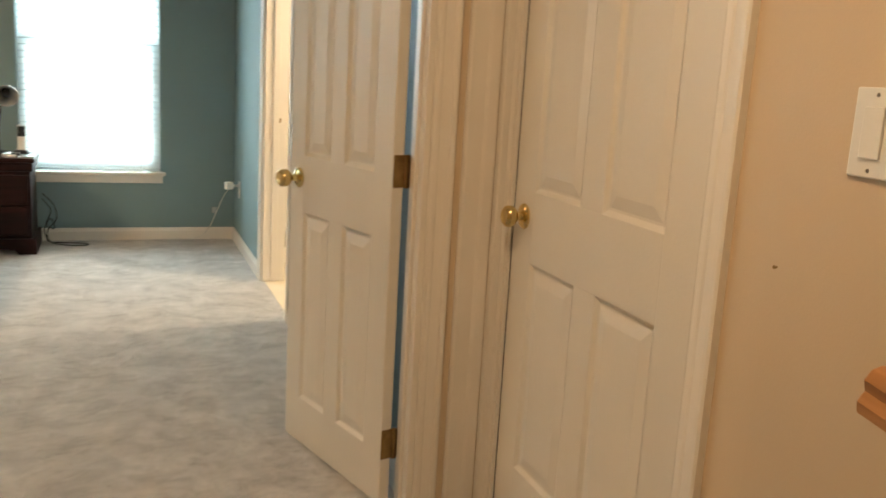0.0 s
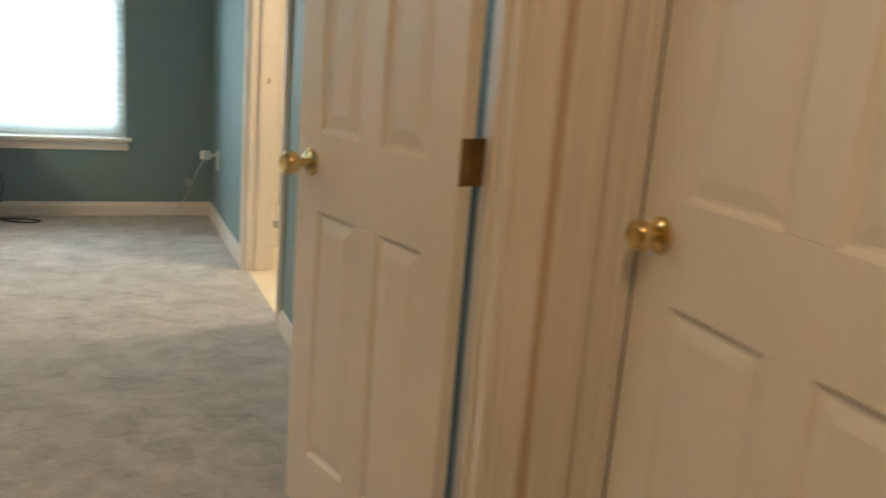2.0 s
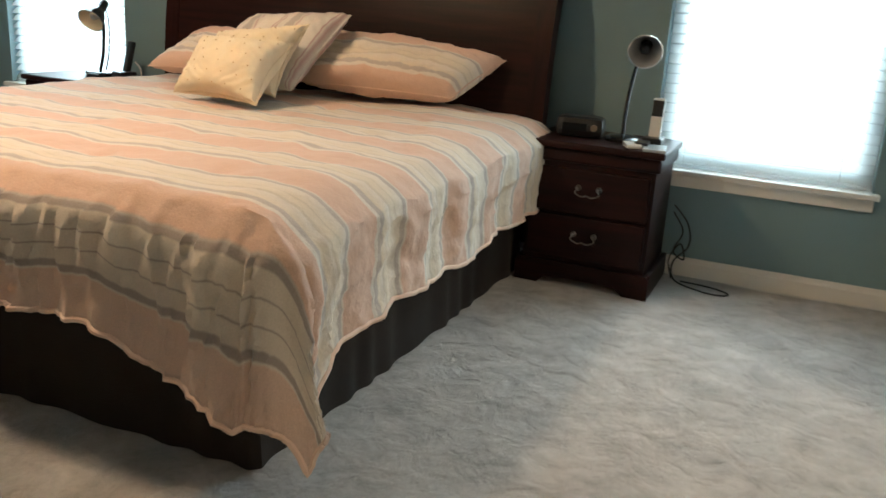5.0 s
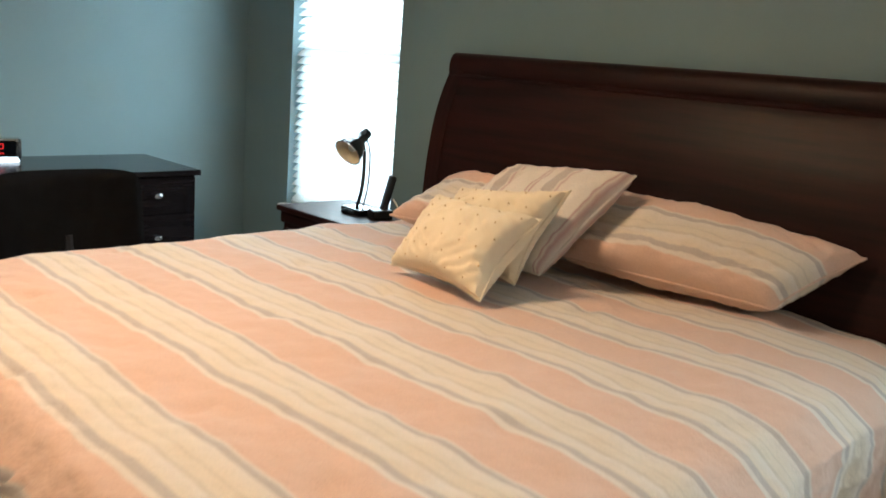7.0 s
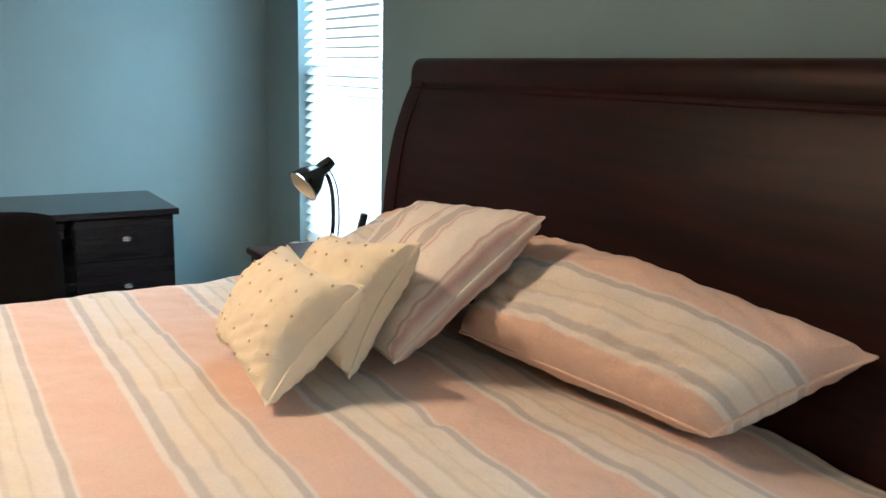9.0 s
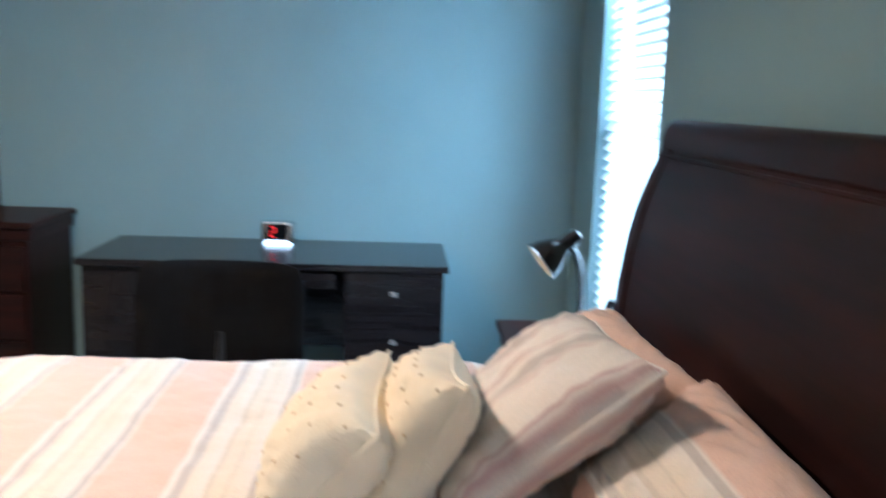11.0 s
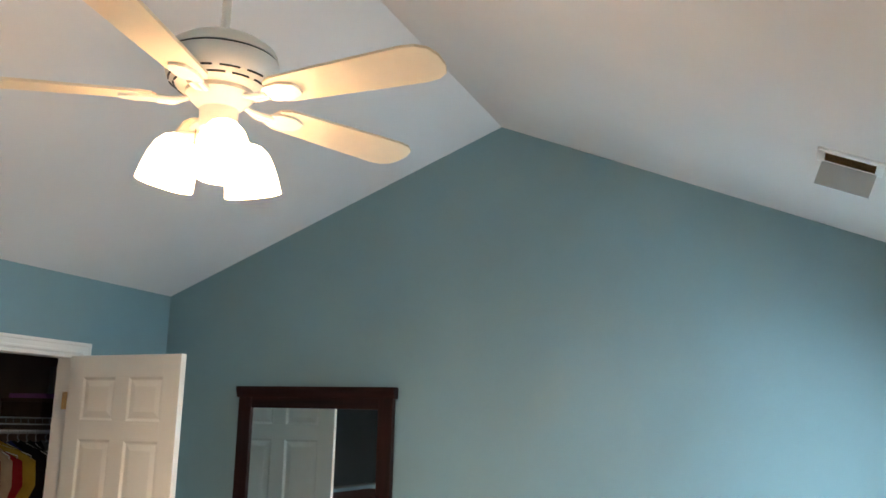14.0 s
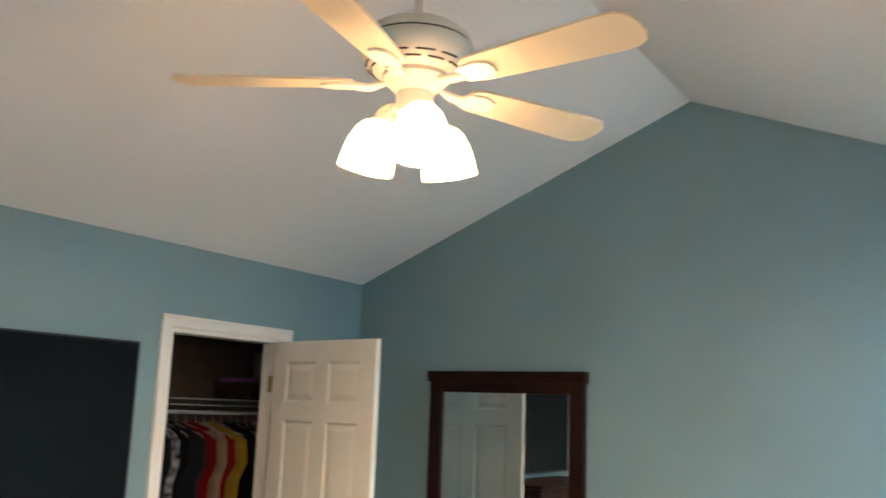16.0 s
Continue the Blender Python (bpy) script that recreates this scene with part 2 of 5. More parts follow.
STRIPES = striped("peach and cream striped cotton", [
    (0.0, peach), (0.42, peach), (0.435, pale), (0.465, pale), (0.48, grey), (0.525, grey), (0.545, cream), (0.65, pale), (0.665, thread), (0.685, thread), (0.70, cream),
    (0.77, cream), (0.785, thread), (0.80, cream), (0.91, pale), (0.925, grey), (0.96, grey), (0.975, pale), (1.0, peach)], 0.325, 0.22, [
    (0.0, hem), (0.30, hem), (0.315, pale), (0.33, ash), (0.365, ash), (0.38, putty), (0.475, putty), (0.485, ash), (0.495, putty), (0.60, putty), (0.61, ash), (0.62, putty),
    (0.735, putty), (0.75, ash), (0.79, ash), (0.805, grey), (0.83, peach), (1.0, peach)], 0.23)
BANDS = striped("grey striped sham cotton", [(0.0, pale), (0.3, pale), (0.32, (0.55, 0.36, 0.34)), (0.35, pale), (0.38, (0.55, 0.36, 0.34)), (0.41, pale), (0.55, pale), (0.57, grey), (0.72, grey), (0.74, pale), (0.78, (0.60, 0.45, 0.42)), (0.81, pale), (0.99, pale)], 0.20, 0.12)

# ---- building blocks ----


def thing(name, label, category, loc=(0, 0, 0), rz=0, group="", kind=""):
    ob = new(name)
    ob.matrix_basis = pose(*loc, 0, 0, rz)
    return tagged(ob, label, category, group, kind)


def part(name, bm, mat, parent=None, label="", smooth=False, uv=None):
    me = bpy.data.meshes.new(name)
    bm.normal_update()
    bm.to_mesh(me)
    bm.free()
    me.materials.append(mat)
    if smooth:
        me.polygons.foreach_set("use_smooth", [True] * len(me.polygons))
        me.set_sharp_from_angle(angle=radians(40))
    ob = new(name, me)
    ob.parent = parent
    if label:
        ob["label"] = label
    return ob


def block(bm, a, b, bevel=0.0):
    """A box from corner a to corner b with worn edges."""
    made = bmesh.ops.create_cube(bm, size=1)["verts"]
    for v in made:
        v.co = Vector([(a[i] + b[i]) / 2 + v.co[i] * abs(b[i] - a[i]) for i in range(3)])
    if bevel:
        edges = list({e for v in made for e in v.link_edges})
        bmesh.ops.bevel(bm, geom=edges, offset=bevel, segments=2, affect="EDGES", profile=0.6)
    return bm


def boxes(*some, bevel=0.0):
    bm = bmesh.new()
    for a, b in some:
        block(bm, a, b, bevel)
    return bm


def lathe(profile, steps=28, bm=None, at=Matrix.Identity(4)):
    """A turned body from (radius, height) pairs."""
    bm = bm or bmesh.new()
    rings = []
    for r, z in profile:
        rings.append([bm.verts.new(at @ Vector((r * math.cos(2 * math.pi * i / steps), r * math.sin(2 * math.pi * i / steps), z))) for i in range(steps)])
    for lo, hi in zip(rings, rings[1:]):
        for i in range(steps):
            bm.faces.new((lo[i], lo[(i + 1) % steps], hi[(i + 1) % steps], hi[i]))
    for ring, flip in ((rings[0], True), (rings[-1], False)):
        bm.faces.new(ring[::-1] if flip else ring)
    return bm


def rod(points, radius, bm=None, steps=8):
    """A round bar along points."""
    bm = bm or bmesh.new()
    pts = [Vector(p) for p in points]
    rings, side = [], None
    for i, p in enumerate(pts):
        d = (pts[min(i + 1, len(pts) - 1)] - pts[max(i - 1, 0)]).normalized()
        if side is None:
            side = d.orthogonal().normalized()
        side = (side - d * side.dot(d)).normalized()
        up = d.cross(side)
        rings.append([bm.verts.new(p + radius * (side * math.cos(2 * math.pi * j / steps) + up * math.sin(2 * math.pi * j / steps))) for j in range(steps)])
    for lo, hi in zip(rings, rings[1:]):
        for j in range(steps):
            bm.faces.new((lo[j], lo[(j + 1) % steps], hi[(j + 1) % steps], hi[j]))
    bm.faces.new(rings[0][::-1]), bm.faces.new(rings[-1])
    return bm


def curve_points(ctrl, n=24):
    """A smooth line through control points."""
    pts = [Vector(c) for c in ctrl]
    pts = [pts[0] * 2 - pts[1]] + pts + [pts[-1] * 2 - pts[-2]]
    out = []
    for i in range(1, len(pts) - 2):
        a, b, c, d = pts[i - 1 : i + 3]
        for j in range(n):
            t = j / n
            out.append(0.5 * (2 * b + (c - a) * t + (2 * a - 5 * b + 4 * c - d) * t * t + (3 * b - a - 3 * c + d) * t**3))
    return out + [pts[-2]]


def prism(outline, lo, hi, axis="y"):
    """An outline of (p, q) pairs drawn out along an axis."""
    bm = bmesh.new()
    def at(p, q, w):
        return {"x": (w, p, q), "y": (p, w, q), "z": (p, q, w)}[axis]
    a = [bm.verts.new(at(p, q, lo)) for p, q in outline]
    b = [bm.verts.new(at(p, q, hi)) for p, q in outline]
    n = len(outline)
    for i in range(n):
        bm.faces.new((a[i], a[(i + 1) % n], b[(i + 1) % n], b[i]))
    bm.faces.new(a[::-1]), bm.faces.new(b)
    bmesh.ops.recalc_face_normals(bm, faces=bm.faces)
    return bm


def structure(name, bm, mat, label, category, smooth=False):
    return tagged(part(name, bm, mat, None, "", smooth), label, category, "", "structure")


# ---- outdoors ----
OUTSIDE = bpy.data.materials.new("bright hazy daylight")
OUTSIDE.use_nodes = True
nodes, links = OUTSIDE.node_tree.nodes, OUTSIDE.node_tree.links
leafy, ramp, glare = nodes.new("ShaderNodeTexNoise"), nodes.new("ShaderNodeValToRGB"), nodes.new("ShaderNodeEmission")
leafy.inputs["Scale"].default_value, leafy.inputs["Detail"].default_value = 2.5, 8
ramp.color_ramp.elements[0].position, ramp.color_ramp.elements[0].color = 0.35, (0.55, 0.75, 0.45, 1)
ramp.color_ramp.elements[1].position, ramp.color_ramp.elements[1].color = 0.55, (0.92, 1.0, 0.98, 1)
glare.inputs[1].default_value = 3.5
links.new(nodes.new("ShaderNodeTexCoord").outputs["Object"], leafy.inputs["Vector"])
links.new(leafy.outputs[0], ramp.inputs[0]), links.new(ramp.outputs[0], glare.inputs[0])
links.new(glare.outputs[0], nodes["Material Output"].inputs[0])
structure("backdrop", boxes(((-16, 12.0, -2), (12, 12.1, 9))), OUTSIDE, "bright hazy daylight and foliage outside the windows", "backdrop")

# ---- the shell ----
XW, XE, YN, YS, EAVE, RIDGE_Y, RIDGE = -5.19, 0.507, 5.92, 1.62, 2.466, 3.77, 3.342
ENTRY = 1.84
T = 0.13
WINDOWS = ((-0.885, 0.005), (-4.735, -3.845))
SILL, HEAD = 0.475, 2.085

structure("floor", boxes(((XW - 0.1, -1.9, -0.12), (0.62, YN + 0.1, 0.0))), CARPET, "grey beige cut-pile carpet with brushed patches", "carpet")
n_wall = bmesh.new()
for a, b in ((XW - T, WINDOWS[1][0]), (WINDOWS[1][1], WINDOWS[0][0]), (WINDOWS[0][1], XE + T)):
    block(n_wall, (a, YN, 0), (b, YN + T, EAVE + 0.05))
for a, b in WINDOWS:
    block(n_wall, (a, YN, 0), (b, YN + T, SILL)), block(n_wall, (a, YN, HEAD), (b, YN + T, EAVE + 0.05))
structure("wall_north", n_wall, TEAL, "teal painted bedroom wall with two windows", "wall")
structure("wall_west", prism([(YS, 0)] + [(YN, 0), (YN, EAVE + 0.01), (RIDGE_Y, RIDGE + 0.01), (YS, EAVE + 0.01)], XW - T, XW, "x"), TEAL, "teal painted gable wall under the vaulted ceiling", "wall")
BATH = (3.765, 4.600, 2.04)
e_wall = boxes(((XE, ENTRY - 0.1, 0), (XE + T, BATH[0], EAVE + 0.02)), ((XE, BATH[1], 0), (XE + T, YN, EAVE + 0.02)), ((XE, BATH[0], BATH[2]), (XE + T, BATH[1], EAVE + 0.02)))
structure("wall_east", e_wall, TEAL, "teal painted wall with the bathroom doorway", "wall")
structure("wall_east_gable", prism([(YS, EAVE + 0.02), (YN, EAVE + 0.02), (RIDGE_Y, RIDGE + 0.03)], XE, XE + T, "x"), TEAL, "teal painted gable above the bathroom doorway", "wall")
CLO = (-4.49, -3.70, 2.045)
s_wall = boxes(((XW, YS - T, 0), (CLO[0], YS, EAVE)), ((CLO[1], YS - T, 0), (-0.95, YS, EAVE)), ((CLO[0], YS - T, CLO[2]), (CLO[1], YS, EAVE)))
structure("wall_south", s_wall, TEAL, "teal painted wall with the closet doorway", "wall")
DW = (-0.79, 0.497, 2.05)
en_wall = boxes(((-0.95, ENTRY - 0.1, 0), (DW[0], ENTRY, EAVE)), ((DW[0], ENTRY - 0.1, DW[2]), (DW[1], ENTRY, EAVE)), ((DW[1], ENTRY - 0.098, 0), (XE, ENTRY, EAVE)))
structure("wall_entry", en_wall, TEAL, "teal painted wall round the bedroom doorway", "wall")

# the vaulted ceiling: two slopes of plaster
slope = bmesh.new()
def sheet(bm, pts, up=0.08):
    lo = [bm.verts.new(p) for p in pts]
    hi = [bm.verts.new((p[0], p[1], p[2] + up)) for p in pts]
    n = len(pts)
    bm.faces.new(lo), bm.faces.new(hi[::-1])
    for i in range(n):
        bm.faces.new((lo[(i + 1) % n], lo[i], hi[i], hi[(i + 1) % n]))
x0, x1 = XW - 0.1, XE + 0.12
k = (RIDGE - EAVE) / (YN - RIDGE_Y)
sheet(slope, [(x0, RIDGE_Y, RIDGE), (x1, RIDGE_Y, RIDGE), (x1, YN + 0.1, EAVE - 0.1 * k), (x0, YN + 0.1, EAVE - 0.1 * k)])
sheet(slope, [(x0, YS - 0.1, EAVE - 0.1 * k), (x1, YS - 0.1, EAVE - 0.1 * k), (x1, RIDGE_Y, RIDGE), (x0, RIDGE_Y, RIDGE)])
structure("ceiling", slope, CEIL, "white vaulted plaster ceiling with a ridge", "ceiling")

# hall
HX, SX = 0.697, 0.625
HD = (0.805, 1.635, 2.06)
hall = boxes(((HX, 0.56, 0), (HX + 0.12, HD[0], 2.45)), ((HX, HD[1], 0), (HX + 0.12, ENTRY - 0.1, 2.45)), ((HX, HD[0], HD[2]), (HX + 0.12, HD[1], 2.45)))
structure("wall_hall_east", hall, TAN, "tan painted hall wall round the closet door", "wall")
structure("wall_hall_switch", boxes(((SX, -1.9, 0), (HX + 0.12, 0.56, 2.45))), TAN, "tan painted hall wall with the light switch", "wall")
structure("wall_hall_north", boxes(((DW[1], ENTRY - 0.11, 0), (HX, ENTRY - 0.099, 2.45)), ((-1.5, ENTRY - 0.11, 0), (DW[0], ENTRY - 0.101, 2.45)), ((DW[0], ENTRY - 0.11, DW[2]), (DW[1], ENTRY - 0.101, 2.45))), TAN, "tan painted wall beside the bedroom door casing", "wall")
structure("wall_hall_west", boxes(((-1.62, -1.9, 0), (-1.5, ENTRY - 0.1, 2.45))), TAN, "tan painted hall wall", "wall")
structure("wall_hall_south", boxes(((-1.62, -2.02, 0), (HX + 0.12, -1.9, 2.45))), TAN, "tan painted hall wall", "wall")
structure("ceiling_hall", boxes(((-1.62, -2.02, 2.45), (HX + 0.12, ENTRY - 0.1, 2.53))), CEIL, "flat white hall ceiling", "ceiling")
structure("wall_hall_closet", boxes(((HX + 0.5, 0.5, 0), (HX + 0.6, 1.74, 2.45))), TAN, "plain closet wall behind the hall door", "wall")

# bathroom
BX = XE + T
structure("floor_bathroom", boxes(((XE + 0.015, 3.0, -0.1), (2.5, 5.9, 0.004))), TILE, "cream bathroom floor", "floor")
structure("wall_bathroom_north", boxes(((BX, 5.92, 0), (2.5, 6.0, 2.45))), SHOWER, "white shower wall", "wall")
structure("wall_bathroom_east", boxes(((2.5, 3.0, 0), (2.6, 6.0, 2.45))), SHOWER, "white bathroom wall", "wall")
structure("wall_bathroom_south", boxes(((BX, 2.9, 0), (2.6, 3.0, 2.45))), SHOWER, "white bathroom wall", "wall")
structure("wall_bathroom_west", boxes(((BX, 4.70, 0), (BX + 0.01, 5.9, 2.45)), ((BX, 3.0, 0), (BX + 0.01, 3.68, 2.45))), SHOWER, "white bathroom wall", "wall")
structure("ceiling_bathroom", boxes(((BX, 2.9, 2.45), (2.6, 6.0, 2.53))), CEIL, "flat white bathroom ceiling", "ceiling")

# closet interior, its dimness put into the wall and ceiling colour
structure("wall_closet", boxes(((XW, 0.72, 0), (-2.9, 0.80, 2.45)), ((XW - 0.1, 0.72, 0), (XW, YS - T, 2.45)), ((-2.9, 0.72, 0), (-2.8, YS - T, 2.45))), CLOSET, "brown closet walls with the shade put into their colour", "wall")
structure("ceiling_closet", boxes(((XW - 0.1, 0.72, 2.45), (-2.8, YS - 0.1, 2.52))), CLOSET, "closet ceiling with the shade put into its colour", "ceiling")


# ---- trim ----
def run_x(a, b, y, side, h=0.085, d=0.014):
    """Baseboard along x with a moulded top."""
    s = side
    return prism([(y, 0), (y + s * d, 0), (y + s * d, h * 0.72), (y + s * d * 0.6, h * 0.86), (y + s * d * 0.45, h), (y, h)], a, b, "x")


def run_y(a, b, x, side, h=0.085, d=0.014):
    s = side
    bm = prism([(x, 0), (x + s * d, 0), (x + s * d, h * 0.72), (x + s * d * 0.6, h * 0.86), (x + s * d * 0.45, h), (x, h)], a, b, "y")
    return bm


for name, bm in (("baseboard_north", run_x(XW, XE, YN, -1)), ("baseboard_east", run_y(ENTRY, BATH[0] - 0.075, XE, -1)), ("baseboard_east_far", run_y(BATH[1] + 0.072, YN - 0.014, XE, -1)),
                 ("baseboard_west", run_y(YS, YN - 0.014, XW, 1)), ("baseboard_south", run_x(CLO[1] + 0.07, -0.95, YS, 1)), ("baseboard_hall", run_y(-1.9, 0.556, SX, -1))):
    structure(name, bm, TRIM, "white painted baseboard with a moulded top", "baseboard")

CAS = [(0, 0), (0.066, 0), (0.066, 0.016), (0.060, 0.019), (0.050, 0.019), (0.046, 0.015), (0.022, 0.012), (0.016, 0.014), (0.008, 0.014), (0.004, 0.010), (0, 0.009)]


def casing(name, label, wall, side, lo, hi, top, axis, jamb, stop=True, skip=()):
    """Moulded casing on one face of an opening, with the jambs through the wall. axis: that along which the opening runs."""
    frame_ = tagged(new(name), label, "door frame", "", "structure")
    def leg(edge, out):
        prof = [(edge + out * p, wall + side * q) for p, q in CAS]
        bm = bmesh.new()
        rows = []
        for z, grow in ((0, 0), (top, 1)):
            rows.append([bm.verts.new((a, b, z + (abs(a - edge) if grow else 0)) if axis == "x" else (b, a, z + (abs(a - edge) if grow else 0))) for a, b in prof])
        n = len(prof)
        for i in range(n):
            bm.faces.new((rows[0][i], rows[0][(i + 1) % n], rows[1][(i + 1) % n], rows[1][i]))
        bm.faces.new(rows[0]), bm.faces.new(rows[1])
        bmesh.ops.recalc_face_normals(bm, faces=bm.faces)
        return bm
    if "lo" not in skip:
        part("casing_leg", leg(lo, -1), TRIM, frame_)
    if "hi" not in skip:
        part("casing_leg", leg(hi, 1), TRIM, frame_)
    bm = bmesh.new()
    rows = [[bm.verts.new((e + o * p, wall + side * q, top + p) if axis == "x" else (wall + side * q, e + o * p, top + p)) for p, q in CAS] for e, o in ((lo, -1), (hi, 1))]
    n = len(CAS)
    for i in range(n):
        bm.faces.new((rows[0][i], rows[0][(i + 1) % n], rows[1][(i + 1) % n], rows[1][i]))
    bm.faces.new(rows[0]), bm.faces.new(rows[1])
    bmesh.ops.recalc_face_normals(bm, faces=bm.faces)
    part("casing_head", bm, TRIM, frame_)
    j0, j1 = jamb
    t = 0.018
    for e, s in ((lo, 1), (hi, -1)):
        a, b = sorted((e - s * 0.001, e + s * t))
        lohi = ((a, j0, 0), (b, j1, top)) if axis == "x" else ((j0, a, 0), (j1, b, top))
        part("jamb", boxes(lohi, bevel=0.002), TRIM, frame_)
        if stop:
            m = j0 + (j1 - j0) * 0.5
            a, b = sorted((e + s * t, e + s * (t + 0.011)))
            lohi = ((a, m - 0.018, 0), (b, m + 0.018, top - t)) if axis == "x" else ((m - 0.018, a, 0), (m + 0.018, b, top - t))
            part("door_stop", boxes(lohi, bevel=0.002), TRIM, frame_)
    lohi = ((lo, j0, top - t), (hi, j1, top)) if axis == "x" else ((j0, lo, top - t), (j1, hi, top))
    part("head_jamb", boxes(lohi, bevel=0.002), TRIM, frame_)
    return frame_


bath_frame = casing("door_frame_bathroom", "white moulded casing round the bathroom doorway", XE, -1, BATH[0], BATH[1], BATH[2], "y", (XE, XE + T))
casing("door_frame_closet", "white moulded casing round the bedroom closet", YS, 1, CLO[0], CLO[1], CLO[2], "x", (YS - T, YS), stop=False)
entry_frame = casing("door_frame_bedroom", "white moulded casing and jamb of the bedroom doorway", ENTRY - 0.11, -1, DW[0], DW[1], DW[2], "x", (ENTRY - 0.11, ENTRY))
hall_frame = casing("door_frame_hall_closet", "white moulded casing round the hall closet door", HX, -1, HD[0], HD[1], HD[2], "y", (HX, HX + 0.12), stop=False)
structure("trim_hall_corner", prism([(0.588, ENTRY - 0.110), (0.588, ENTRY - 0.122), (0.594, ENTRY - 0.128), (0.606, ENTRY - 0.126), (0.640, ENTRY - 0.122), (0.652, ENTRY - 0.125), (0.679, ENTRY - 0.125), (0.679, ENTRY - 0.110)], 0, 2.12, "z"), TRIM, "white moulded trim filling the hall corner", "trim")
structure("trim_hall_return", boxes(((HX - 0.017, 1.7012, 0), (HX - 0.0005, ENTRY - 0.1255, 2.12)), bevel=0.002), TRIM, "white flat trim beside the hall closet casing", "trim")
# thin dark strip stands in for the shadow in the door gap
part("gap_shade_strip", boxes(((HX + 0.0035, HD[1] - 0.0222, 0.01), (HX + 0.035, HD[1] - 0.0185, 2.03))), DARK, hall_frame, "dark strip drawn in for the shadow in the door gap")
strike = lathe([(0.004, 0.004), (0.012, 0.006), (0.019, 0.003), (0.020, 0)][::-1], 20, at=pose(XE + 0.075, BATH[1] - 0.019, 0.945, 90, 0, 0))
part("strike_plate", strike, AGED, bath_frame, "round brass latch plate")


# ---- doors ----
def six_panel_door(name, label, width, height, loc, rz, thick=0.035, knob_side=1, hinges=(), knob=True, kn_z=0.915, low=0.235, reach=1.0):
    """Leaf from its hinge edge along local x; faces at y = 0 and y = -thick."""
    d = thing(name, label, "door", loc, rz, "", "structure")
    stile = 0.112 if width > 0.7 else 0.098
    mull = 0.10 if width > 0.7 else 0.085
    z0 = 0.006
    pw = (width - 2 * stile - mull) / 2
    rails = [(z0, low), (0.79, 0.975), (1.605, 1.705), (height - 0.115, height)]
    cols = [(stile, stile + pw), (stile + pw + mull, width - stile)]
    g = 0.009
    bm = boxes(((0.01, -thick + g, z0 + 0.01), (width - 0.01, -g, height - 0.01)))
    for a, b in ((0, stile), (stile + pw, stile + pw + mull), (width - stile, width)):
        if a in (0, width - stile):
            block(bm, (a, -thick, z0), (b, 0, height), 0.003)
    for a, b in rails:
        block(bm, (stile - 0.002, -thick, a), (width - stile + 0.002, 0, b), 0.003)
    for (a, b) in zip([r[1] for r in rails[:-1]], [r[0] for r in rails[1:]]):
        block(bm, (stile + pw, -thick, a - 0.002), (stile + pw + mull, 0, b + 0.002), 0.003)
    part("leaf", bm, DOOR, d)
    for (za, zb) in zip([r[1] for r in rails[:-1]], [r[0] for r in rails[1:]]):
        for a, b in cols:
            p = bmesh.new()
            for y, s in ((-g, 1), (-thick + g, -1)):
                ring = []
                for inset, dy in ((0.0, 0.0085), (0.010, 0.001), (0.016, 0.0005), (0.045, 0.0065), (0.048, 0.0065)):
                    ring.append([p.verts.new((xx, y + s * dy, zz)) for xx, zz in ((a + inset, za + inset), (b - inset, za + inset), (b - inset, zb - inset), (a + inset, zb - inset))])
                for lo, hi in zip(ring, ring[1:]):
                    for i in range(4):
                        p.faces.new((lo[i], lo[(i + 1) % 4], hi[(i + 1) % 4], hi[i]))
                p.faces.new(ring[-1])
            bmesh.ops.recalc_face_normals(p, faces=p.faces)
            part("panel", p, DOOR, d)
    if knob:
        kx = width - 0.062
        for s, y in ((1, 0), (-1, -thick)):
            m = Matrix.Translation((kx, y, kn_z)) @ Matrix.Rotation(radians(-90 * s), 4, "X")
            k1 = part("knob", lathe([(0.011, 0.006), (0.010, 0.026), (0.015, 0.032), (0.0235, 0.038), (0.0275, 0.046), (0.0285, 0.058), (0.0265, 0.067), (0.020, 0.073), (0.012, 0.0715)], 28, at=m @ Matrix.Diagonal((1, 1, reach, 1))), BRASS, d, "polished brass knob", True)
            part("rose", lathe([(0.033, 0.0), (0.033, 0.003), (0.028, 0.008), (0.014, 0.010)], 28, at=m), BRASS, k1, "", True)
        part("latch", boxes(((width - 0.001, -thick / 2 - 0.012, kn_z - 0.028), (width + 0.002, -thick / 2 + 0.012, kn_z + 0.028)), bevel=0.002), BRASS, d, "brass latch plate")
        part("bolt", boxes(((width, -thick / 2 - 0.006, kn_z - 0.008), (width + 0.012, -thick / 2 + 0.006, kn_z + 0.008)), bevel=0.002), BRASS, d)
    for z in hinges:
        h = part("hinge", boxes(((-0.0020, -thick - 0.004, z - 0.045), (0.0, -0.001, z + 0.045)), ((-0.004, -thick - 0.030, z - 0.045), (-0.002, -thick - 0.004, z + 0.045)), bevel=0.0008), AGED, d, "aged brass butt hinge")
        part("knuckle", lathe([(0.0065, -0.046), (0.0065, 0.046)], 12, at=Matrix.Translation((-0.004, -thick - 0.006, z))), AGED, h, "", True)
    return d


LEAF = 16.0
six_panel_door("door_bedroom", "white six-panel bedroom door standing open", 0.61, 2.03, (0.420, ENTRY - 0.035, 0), 90 + LEAF, hinges=(0.19, 0.985, 1.80), kn_z=0.90, low=0.165)
six_panel_door("door_hall_closet", "closed white six-panel hall closet door", HD[1] - HD[0] - 0.045, 2.025, (HX + 0.003, HD[0] + 0.022, 0), 90, kn_z=0.905, reach=0.8)
